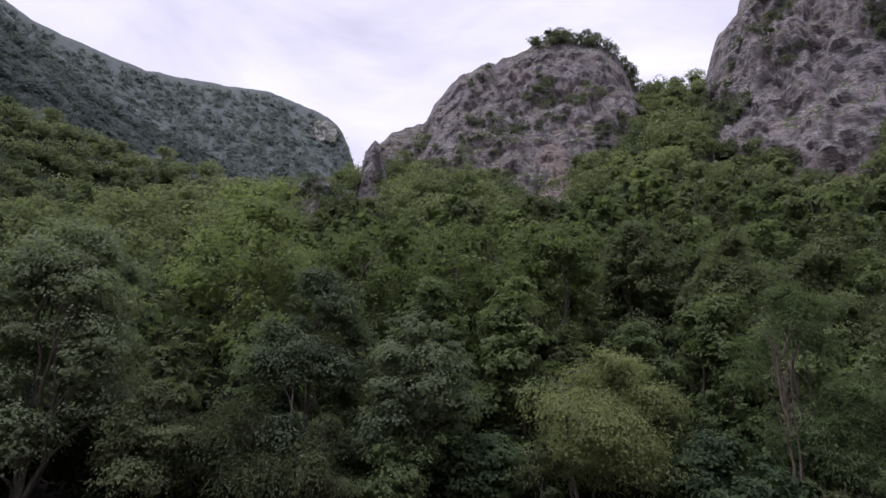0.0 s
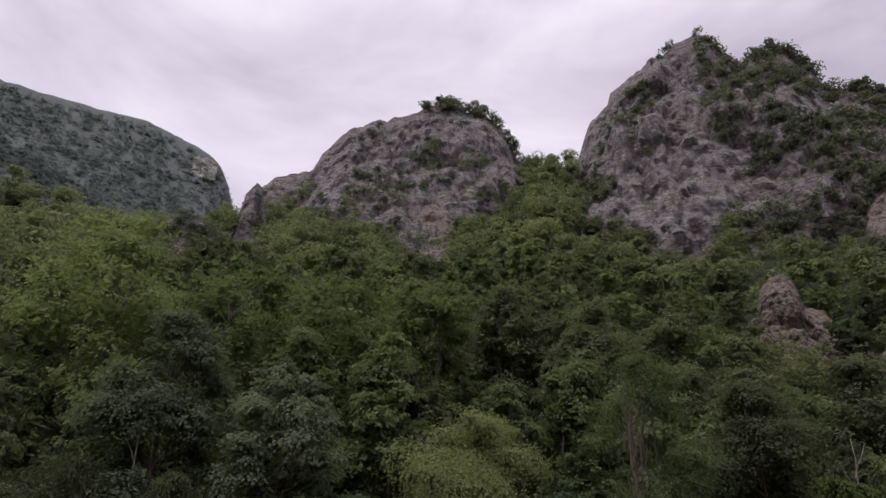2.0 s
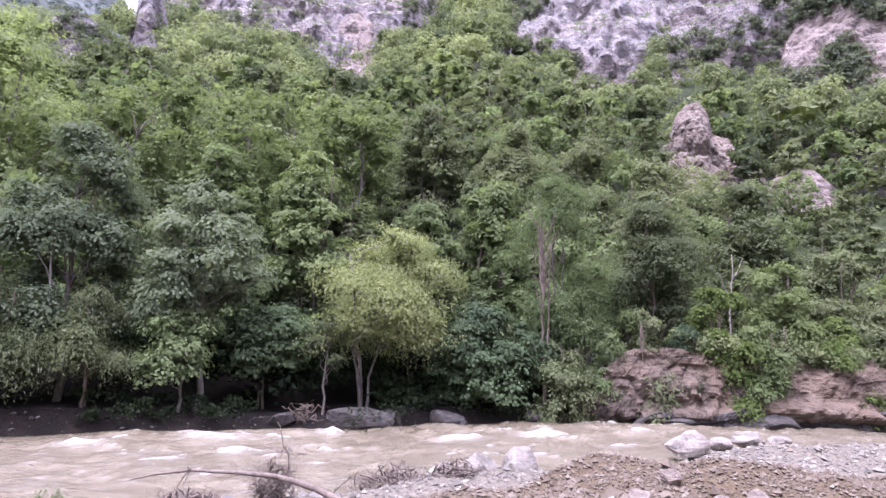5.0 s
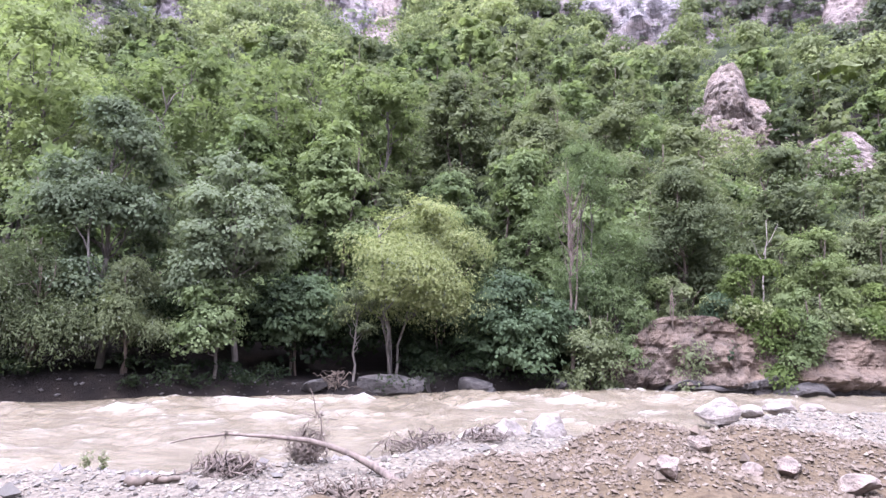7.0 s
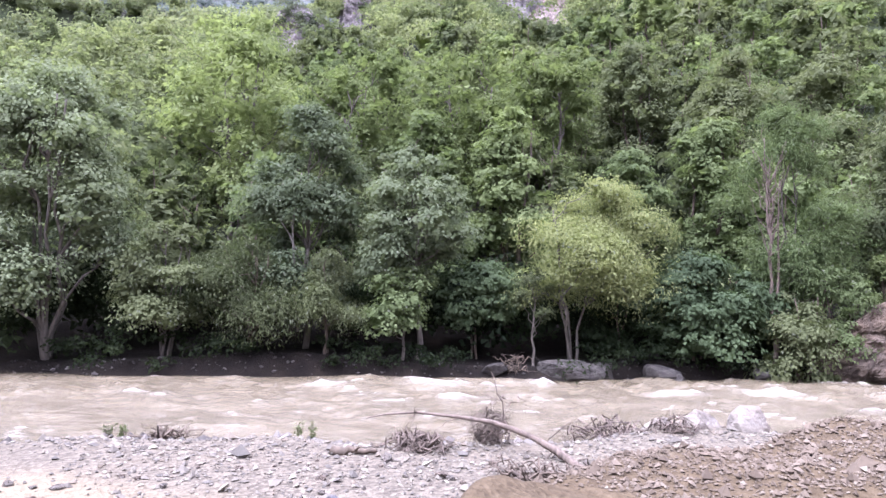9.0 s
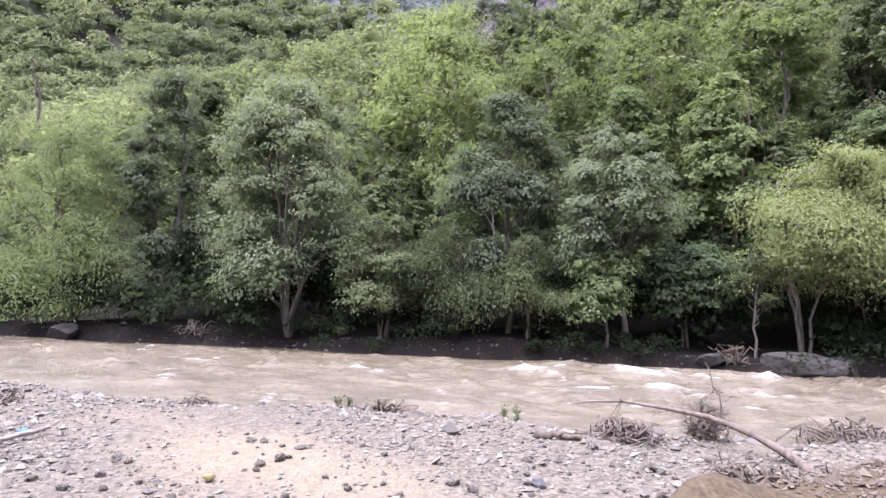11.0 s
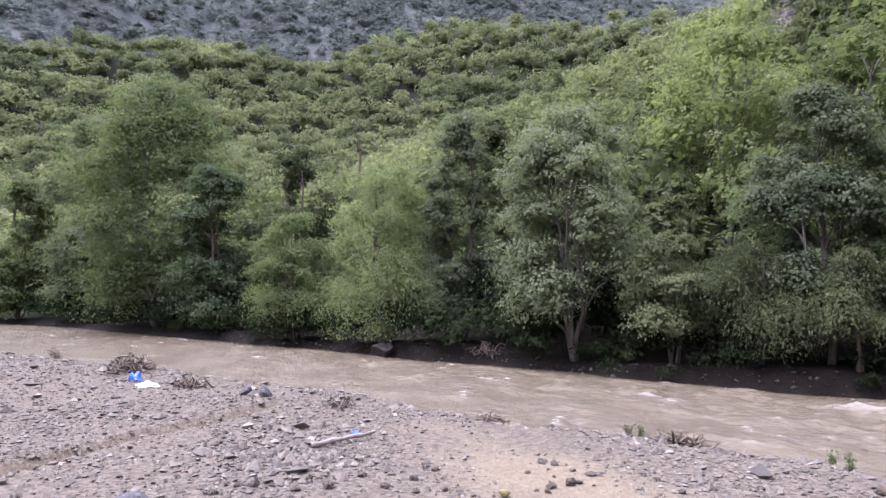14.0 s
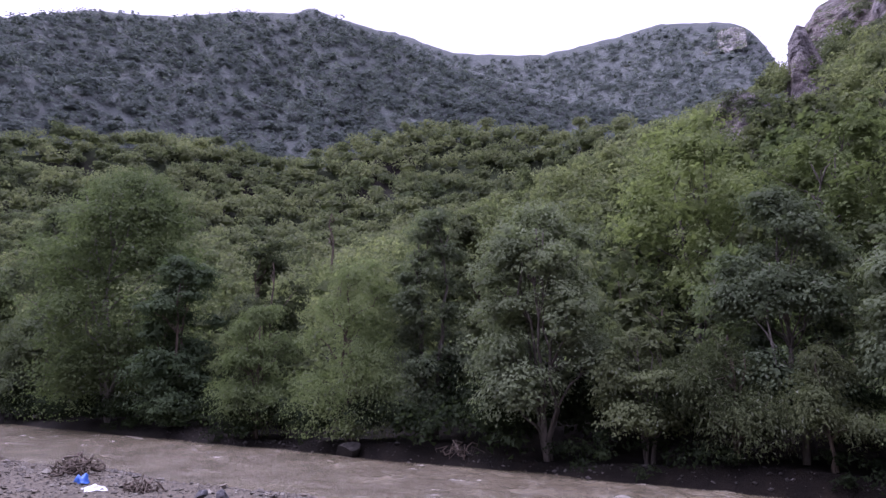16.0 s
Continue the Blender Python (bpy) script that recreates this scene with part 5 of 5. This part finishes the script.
boulder("stone", -8.77, 1.88, 0.26, 0.2, 0.2, "white", 53, "white stone on the gravel", 0.3, None, BAR)
boulder("stone", -7.7, 0.9, 0.45, 0.4, 0.16, "white", 54, "flat white stone on the gravel", 1.3, None, BAR)
boulder("stone", -16.9, 3.4, 0.55, 0.45, 0.4, "slate", 55, "grey rock on the gravel", 0.5, None, BAR)
boulder("stone", -16.4, 3.8, 0.4, 0.35, 0.35, "slate", 56, "dark grey rock on the gravel", 0.1, None, BAR)
boulder("stone", -3.4, 7.0, 0.2, 0.16, 0.14, "slate", 57, "dark brown stone on the gravel", 0.4, None, BAR)


def stone_field(rng, x, y, size, flat=0.6):
    """Many angular pebbles in one mesh, 8 triangles each."""
    v = np.array([(1, 0, 0), (0, 1, 0), (-1, 0, 0), (0, -1, 0), (0, 0, 1), (0, 0, -1)], float)
    f = np.array([(0, 1, 4), (1, 2, 4), (2, 3, 4), (3, 0, 4), (1, 0, 5), (2, 1, 5), (3, 2, 5), (0, 3, 5)])
    n = len(x)
    k = len(v)
    P = np.tile(v, (n, 1, 1)) * (1 + rng.uniform(-0.3, 0.3, (n, k, 1))) + rng.uniform(-0.22, 0.22, (n, k, 3))
    P = P * (size[:, None] * rng.uniform(0.6, 1.3, (n, 3)) * np.array([1, 1, flat]))[:, None]
    a = rng.uniform(0, 6.28, n)
    c, s = np.cos(a)[:, None], np.sin(a)[:, None]
    tilt = rng.normal(0, 0.25, (n, 1))
    X, Y = P[..., 0] * c - P[..., 1] * s, P[..., 0] * s + P[..., 1] * c
    Z = P[..., 2] + X * tilt
    z0 = ground_z(x, y)
    V = np.stack([X + x[:, None], Y + y[:, None], Z + (z0 + size * flat * 0.5)[:, None]], -1).reshape(-1, 3)
    F = (f[None] + (np.arange(n) * k)[:, None, None]).reshape(-1, 3)
    return V, F, np.repeat(rng.uniform(0, 1, n), k)


def pebble_material(name, stops):
    m, n, l, p = node_material(name)
    c = ramp_node(n, l, attribute_node(n, "tint"), stops)
    grain = noise_node(n, l, 30.0, 4.0)
    c = mix_node(n, l, 0.35, c, ramp_node(n, l, grain, [(0.3, (0.5, 0.5, 0.5)), (0.7, (1.3, 1.3, 1.3))]), "MULTIPLY")
    l.new(c, p.inputs["Base Color"])
    p.inputs["Roughness"].default_value = 0.9
    return m


PEBBLE = pebble_material("river_pebbles", [(0.0, (0.0761, 0.0707, 0.0611)), (0.3, (0.109, 0.098, 0.0814)), (0.55, (0.137, 0.124, 0.101)), (0.7, (0.134, 0.111, 0.0837)), (0.92, (0.181, 0.169, 0.139)), (1.0, (0.262, 0.245, 0.207))])
CLOD = pebble_material("earth_clods", [(0.0, (0.064, 0.048, 0.0322)), (0.5, (0.097, 0.0755, 0.0534)), (0.93, (0.124, 0.1, 0.0736)), (1.0, (0.184, 0.162, 0.129))])
SHORE_STONE = pebble_material("damp_stones", [(0.0, (0.04, 0.036, 0.033)), (0.6, (0.1, 0.09, 0.08)), (0.9, (0.16, 0.15, 0.14)), (1.0, (0.3, 0.29, 0.28))])
# wet stones, coloured darker still to stand for shade under the bank trees
DARK = pebble_material("wet_shaded_stones", [(0.0, (0.02, 0.018, 0.016)), (0.7, (0.05, 0.045, 0.04)), (1.0, (0.11, 0.10, 0.095))])


def land(rng, n, x0, x1, y0, y1, keep):
    x, y = rng.uniform(x0, x1, n), rng.uniform(y0, y1, n)
    k = keep(x, y)
    return x[k], y[k]


rng = np.random.default_rng(301)
on_bar = lambda x, y: (y < near_bank(x) - 0.05) & (platform_edge(x, y) > 0.6)
x1, y1 = land(rng, 56000, -17, 6, -3, 17, on_bar)
thin = (fbm(flat3(x1, y1, 0.7), 2, 71) > rng.uniform(-0.7, 0.25, len(x1))) & (np.hypot((x1 + 7.3) / 3.4, (y1 - 5.6) / 1.6) > rng.uniform(0.2, 1.1, len(x1)))
x1, y1 = x1[thin], y1[thin]
x2, y2 = land(rng, 14000, -38, -17, -9, 8, on_bar)
x3, y3 = land(rng, 7000, 5, 15, 12, 21, on_bar)
hx, hy = -10.4 + 1.5 * rng.normal(0, 0.6, 700), 2.6 + 1.1 * rng.normal(0, 0.6, 700)
px, py = np.concatenate([x1, x2, x3, hx]), np.concatenate([y1, y2, y3, hy])
ps = np.exp(rng.normal(-3.8, 0.5, len(px))) * (1 + 0.03 * np.maximum(np.hypot(px, py) - 8, 0))
ps[-700:] *= 1.7
V, F, T = stone_field(rng, px, py, ps)
tagged(new("pebbles", mesh_from("pebbles", V, F, PEBBLE, False, T)), "mixed grey, white and brown river pebbles", "pebbles", kind="stuff")
x4, y4 = land(rng, 62000, -2.5, 9.0, 5.0, 12, lambda x, y: platform_edge(x, y) < 1.0)
V, F, T = stone_field(rng, x4, y4, np.exp(rng.normal(-4.3, 0.5, len(x4))), 0.8)
tagged(new("earth_clods", mesh_from("earth_clods", V, F, CLOD, False, T)), "brown earth clods and gravel on the heap", "earth", kind="stuff")
sx = rng.uniform(-34, 4, 1500)
sy = near_bank(sx) - 0.1 - np.abs(rng.normal(0, 0.32, len(sx)))
k = fbm(flat3(sx, sy, 0.5), 2, 77) > rng.uniform(-0.5, 0.4, len(sx))
V, F, T = stone_field(rng, sx[k], sy[k], np.exp(rng.normal(-3.0, 0.5, k.sum())), 0.7)
tagged(new("shore_stones", mesh_from("shore_stones", V, F, SHORE_STONE, False, T)), "damp grey and brown stones along the near waterline", "stones", kind="stuff")
bx = rng.uniform(-45, 7, 1000)
by = far_bank(bx) + rng.normal(0.35, 0.45, len(bx))
V, F, T = stone_field(rng, bx, by, np.exp(rng.normal(-3.3, 0.5, len(bx))), 0.7)
tagged(new("bank_stones", mesh_from("bank_stones", V, F, DARK, False, T)), "wet stones along the far bank, darkened for the tree shade", "stones", kind="stuff")


# ---- driftwood and litter ----
def wood(name, lines, label, category, bark="drift", sides=7, seed=1, group="", x=0, y=0, z=0):
    """One piece of wood: lines are (points, thick, thin) in the world."""
    rng = np.random.default_rng(seed)
    t = Tubes()
    o = np.array([x, y, z], float)
    for pts, r0, r1 in lines:
        pts = np.asarray(pts, float) - o
        t.add(pts, r0, r1, sides, 0.12, rng)
    ob = new(name, t.mesh(name, BARK[bark]))
    ob.location = (x, y, z)
    return tagged(ob, label, category, group)


rng = np.random.default_rng(401)
main = np.array([(-0.45, 9.45, 0.30), (-0.62, 9.7, 0.38), (-1.01, 10.0, 0.53), (-1.38, 10.05, 0.69), (-1.74, 10.1, 0.79), (-2.07, 10.1, 0.87), (-2.65, 10.1, 0.91), (-3.37, 10.1, 0.93), (-3.91, 10.05, 0.87), (-4.25, 10.0, 0.79)])
side = [(main, 0.08, 0.010)]
for i in range(7):
    side.append((wander(main[0], main[0] + np.array([rng.uniform(-0.15, 0.4), rng.uniform(-0.3, 0.15), rng.uniform(-0.2, 0.18)]), 5, 0.02, rng), 0.03, 0.006))
side.append((wander((-1.8, 10.1, 0.8), (-2.09, 10.1, 1.69), 8, 0.025, rng), 0.02, 0.006))
for i in range(16):
    k = int(rng.integers(2, 8))
    a = main[k] + rng.normal(0, 0.02, 3)
    side.append((wander(a, a + np.array([rng.uniform(-0.3, 0.15), rng.uniform(-0.2, 0.2), rng.uniform(-0.35, 0.1)]), 5, 0.02, rng), 0.010, 0.003))
wood("fallen_branch", side, "long bare fallen branch reaching over the river edge", "branch", seed=2, x=-0.45, y=9.45, z=0.3)


def tangle(name, x, y, r, h, count, seed, label, thick=0.02, bark="drift", group="heaps of driftwood"):
    """A heap of roots and twigs on the ground."""
    rng = np.random.default_rng(seed)
    z = z_at(x, y)
    lines = []
    for _ in range(count):
        a, b = rng.uniform(0, 6.28, 2)
        p = np.array([x + r * rng.uniform(0, 0.8) * np.cos(a), y + r * 0.7 * rng.uniform(0, 0.8) * np.sin(a), z + abs(rng.normal(0, 0.35)) * h])
        q = p + np.array([np.cos(b) * r, np.sin(b) * r * 0.7, rng.uniform(-0.3, 0.6) * h]) * rng.uniform(0.4, 1.1)
        q[2] = max(q[2], z + 0.01)
        k = thick * rng.uniform(0.3, 1.3)
        lines.append((wander(p, q, 7, 0.13 * r, rng, 0.15 * h) - np.array([x, y, z]), k))
    ob = empty(name, x, y, z, label, "driftwood", group)
    for pts, k in lines:
        t = Tubes()
        t.add(pts, k, k * 0.25, 5, 0.12, rng)
        piece("stick", t.mesh("stick", BARK[bark]), ob)
    return ob


tangle("driftwood_tangle", -2.2, 10.7, 0.42, 0.62, 170, 11, "bristling ball of roots and twigs caught by the branch", 0.011)
tangle("driftwood_heap", -3.25, 9.9, 0.6, 0.22, 90, 12, "flat heap of grey roots and driftwood", 0.024)
tangle("driftwood_heap", -0.2, 12.7, 1.0, 0.25, 60, 13, "low line of pale sticks at the river edge", 0.022)
tangle("driftwood_heap", 1.0, 13.0, 0.6, 0.25, 30, 14, "low line of pale sticks among rocks", 0.02)
tangle("driftwood_tangle", -1.0, 8.25, 0.55, 0.3, 90, 15, "brown roots and branches at the foot of the earth heap", 0.026, "brown")
tangle("driftwood_tangle", -0.35, 8.35, 0.6, 0.28, 70, 16, "brown roots lying on the edge of the earth heap", 0.022, "brown")
tangle("driftwood_heap", -23.6, 0.9, 1.1, 0.4, 50, 17, "dark driftwood at the river edge", 0.05, "brown")
tangle("driftwood_heap", -19.0, 2.3, 0.7, 0.2, 25, 18, "dark driftwood at the river edge", 0.04, "brown")
tangle("dry_shrub", -30.5, -1.7, 0.5, 0.75, 24, 19, "small dead dry shrub on the gravel", 0.02, "brown")
tangle("driftwood_heap", -8.0, 9.5, 0.7, 0.2, 30, 20, "dark twigs and stones at the river edge", 0.022, "brown")
tangle("driftwood_heap", -11.5, 7.6, 0.7, 0.15, 22, 21, "flat dark twigs at the river edge", 0.022, "brown")
tangle("driftwood_heap", -13.9, 4.9, 0.6, 0.12, 26, 24, "flat dark twigs on the gravel near the water", 0.02, "brown")
tangle("driftwood_heap", -3.6, 21.8, 0.7, 0.6, 30, 22, "twigs caught on the far bank", 0.025, "brown")
tangle("driftwood_heap", -22.8, 14.9, 1.1, 0.4, 14, 23, "fallen bare branch at the far bank", 0.04, "drift")
z0 = z_at(-4.13, 9.2)
wood("short_log", [(wander((-4.45, 9.12, z0 + 0.05), (-3.8, 9.32, z0 + 0.05), 9, 0.02, rng), 0.085, 0.035), (wander((-4.1, 9.2, z0 + 0.07), (-3.95, 9.05, z0 + 0.16), 4, 0.01, rng), 0.03, 0.012), (wander((-4.3, 9.17, z0 + 0.05), (-4.5, 9.3, z0 + 0.02), 4, 0.01, rng), 0.04, 0.015)], "short dark log on the gravel", "log", "brown", 9, 3, "", -4.13, 9.2, z0)
z0 = z_at(-10.6, 3.8)
wood("pale_stick", [(wander((-10.5, 3.2, z0 + 0.07), (-10.75, 4.5, z0 + 0.12), 7, 0.015, rng), 0.05, 0.03)], "pale bare stick lying on the gravel", "stick", "dead", 8, 4, "", -10.6, 3.8, z0)
z0 = z_at(-8.3, -0.1)
wood("thin_pole", [(wander((-7.9, -0.6, z0 + 0.05), (-8.1, 0.35, z0 + 0.05), 5, 0.01, rng), 0.02, 0.014)], "thin yellowish pole lying on the gravel", "stick", "dead", 6, 5, "", -8.1, -0.1, z0)
wood("stick", [(wander((3.0, 11.3, 0.55), (2.85, 11.4, 0.98), 4, 0.01, rng), 0.03, 0.02)], "pale stick standing in the earth edge", "stick", "dead", 6, 6, "", 3.0, 11.3, 0.5)
# dead stems among the living trees
wood("dead_tree", [(wander((5.35, 24.95, 0.6), (5.1, 24.9, 9.0), 12, 0.07, rng), 0.09, 0.015), (wander((5.4, 24.95, 0.6), (5.6, 24.95, 7.4), 10, 0.07, rng), 0.07, 0.012)] + [(wander((5.25, 24.92, h), (5.2 + rng.uniform(-0.75, 0.75), 24.85 + rng.uniform(-0.3, 0.3), h + rng.uniform(0.8, 1.9)), 6, 0.05, rng), 0.024, 0.004) for h in rng.uniform(4.2, 7.8, 34)], "pale brown dead stem bristling with bare twigs", "dead tree", "drift", 6, 7, "", 5.35, 24.95, 0.4)
wood("dead_tree", [(wander((2.1, 45.9, 15.0), (1.75, 45.8, 19.6), 6, 0.07, rng), 0.09, 0.03), (wander((1.95, 45.9, 17.6), (1.2, 45.8, 19.2), 5, 0.05, rng), 0.05, 0.02), (wander((1.9, 45.9, 17.9), (2.6, 45.8, 19.0), 5, 0.05, rng), 0.04, 0.015)], "white dead tree stem in the woods", "dead tree", "white", 6, 8, "", 2.1, 45.9, 15.0)
wood("dead_tree", [(wander((-69.9, 27.0, 17.0), (-70.1, 26.7, 24.6), 6, 0.2, rng), 0.22, 0.05)] + [(wander((-70, 26.8, h), (-70 + rng.uniform(-1.6, 1.6), 26.8 + rng.uniform(-1, 1), h + rng.uniform(0.3, 1.6)), 5, 0.1, rng), 0.09, 0.02) for h in rng.uniform(20.5, 23.8, 9)], "bare dark dead tree above the canopy", "dead tree", "brown", 6, 9, "", -69.9, 27.0, 17.0)
wood("dead_tree", [(wander((15.5, 29.6, 3.4), (15.8, 29.6, 7.9), 7, 0.06, rng), 0.05, 0.012), (wander((15.65, 29.6, 6.2), (16.3, 29.5, 7.7), 5, 0.04, rng), 0.025, 0.008), (wander((15.6, 29.6, 5.6), (15.0, 29.5, 6.9), 5, 0.04, rng), 0.025, 0.008)], "thin bare grey stem above the bushes", "dead tree", "dead", 6, 10, "", 15.5, 29.6, 3.2)
wood("forked_tree", [(wander((-11.75, 20.75, 1.4), (-11.95, 20.4, 5.5), 7, 0.03, rng), 0.05, 0.035), (wander((-11.85, 20.6, 4.5), (-12.35, 20.3, 5.5), 5, 0.03, rng), 0.04, 0.015), (wander((-11.95, 20.4, 5.4), (-11.7, 20.5, 7.4), 5, 0.04, rng), 0.05, 0.02)], "pale forked stem showing among alder leaves", "tree", "white", 7, 12, "", -11.75, 20.75, z_at(-11.75, 20.75))


def rag(name, x, y, w, h, mat, label, seed):
    """A crumpled sheet of plastic lying on the ground."""
    rng = np.random.default_rng(seed)
    u, v = np.meshgrid(np.linspace(-1, 1, 15), np.linspace(-1, 1, 15))
    p = np.stack([u * w / 2, v * w / 3, 0 * u], -1).reshape(-1, 3)
    p[:, 2] = h * np.clip(1 - 0.8 * np.hypot(u, v).ravel() ** 2, 0, 1) * (0.7 + 0.5 * vnoise(p / w * 7, seed))
    p[:, :2] += 0.10 * w * np.stack([vnoise(p / w * 5 + 3, seed), vnoise(p / w * 5 + 9, seed + 1)], 1)
    me = mesh_from(name, p, grid_faces(15, 15), mat, True)
    ob = new(name, me)
    ob.location = (x, y, z_at(x, y) + 0.02)
    ob.modifiers.new("thickness", "SOLIDIFY").thickness = 0.006
    return tagged(ob, label, "litter")


BLUE = plain_material("blue_plastic", (0.03, 0.10, 0.42), (0.07, 0.19, 0.60), 12, 0.4, 0.2)
WHITE_SHEET = plain_material("white_plastic", (0.55, 0.56, 0.60), (0.75, 0.76, 0.80), 9, 0.5, 0.2)
YELLOW = plain_material("yellow_rind", (0.12, 0.1, 0.035), (0.2, 0.165, 0.06), 40, 0.6, 0.4)
rag("plastic_bag", -21.3, 0.95, 0.55, 0.28, BLUE, "crumpled blue plastic bag on the gravel", 5)
rag("plastic_sheet", -19.9, 1.2, 0.8, 0.12, WHITE_SHEET, "white plastic strip beside the driftwood", 6)
rag("plastic_scrap", -11.0, 4.25, 0.24, 0.08, BLUE, "small blue plastic scrap on the gravel", 7)
v, f = stone_shape(np.random.default_rng(9), 2, 4)
ob = new("melon_rind", mesh_from("melon_rind", v * np.array([0.09, 0.07, 0.05]), f, YELLOW, True))
ob.location = (-6.8, 4.7, z_at(-6.8, 4.7) + 0.05)
tagged(ob, "small yellowish rind lying on the sand", "litter")


def weed(x, y, h, seed):
    """A small waterside plant: stems and narrow leaves."""
    rng = np.random.default_rng(seed)
    z = z_at(x, y)
    t, pos, al = Tubes(), [], []
    for _ in range(5):
        end = np.array([rng.normal(0, 0.22), rng.normal(0, 0.22), 1]) * h * rng.uniform(0.6, 1)
        line = wander((0, 0, 0), end, 5, 0.01, rng)
        t.add(line, 0.006, 0.002, 4)
        for k in range(14):
            pos.append(line[0] + (line[-1] - line[0]) * rng.uniform(0.2, 1) + rng.normal(0, 0.025, 3))
    pos = np.array(pos)
    ln = rng.uniform(0.05, 0.11, len(pos))
    v, f = leaf_cards(pos, rng.normal(0, 1, (len(pos), 3)) + (0, 0, 1), ln, ln * 0.35, rng)
    ob = empty("weed", x, y, z, "small green weed on the gravel shore", "plant", "weeds on the shore")
    piece("stem", t.mesh("stem", BARK["brown"]), ob), piece("leaf", mesh_from("leaf", v, f, LEAF["olive"]), ob)


for i, (x, y, h) in enumerate([(-5.6, 10.6, 0.42), (-5.85, 10.55, 0.36), (-9.0, 9.55, 0.3), (-9.3, 9.5, 0.35), (-8.8, 9.3, 0.22)]):
    weed(x, y, h, 500 + i)

# ---- the nearest loose stones, one by one ----
rng = np.random.default_rng(601)
SHAPES = []
for i, mat in enumerate(["white", "earthy", "white", "earthy", "earthy", "white"]):
    v, f = stone_shape(np.random.default_rng(700 + i), 1, 9, 0.2)
    SHAPES.append(mesh_from("stone", v, f, ROCK[mat], False))
x, y = land(rng, 900, -15, 5, 0, 13, on_bar)
k = np.argsort(np.hypot(x, y))[:260]
for a, b in zip(x[k], y[k]):
    s = math.exp(rng.normal(-2.95, 0.4))
    ob = new("stone", SHAPES[int(rng.integers(0, 6))])
    ob.location = (a, b, z_at(a, b) + s * 0.25)
    ob.rotation_euler = (rng.uniform(-0.3, 0.3), rng.uniform(-0.3, 0.3), rng.uniform(0, 6.28))
    ob.scale = (s, s * rng.uniform(0.6, 1), s * rng.uniform(0.45, 0.8))
    ob.parent = ground
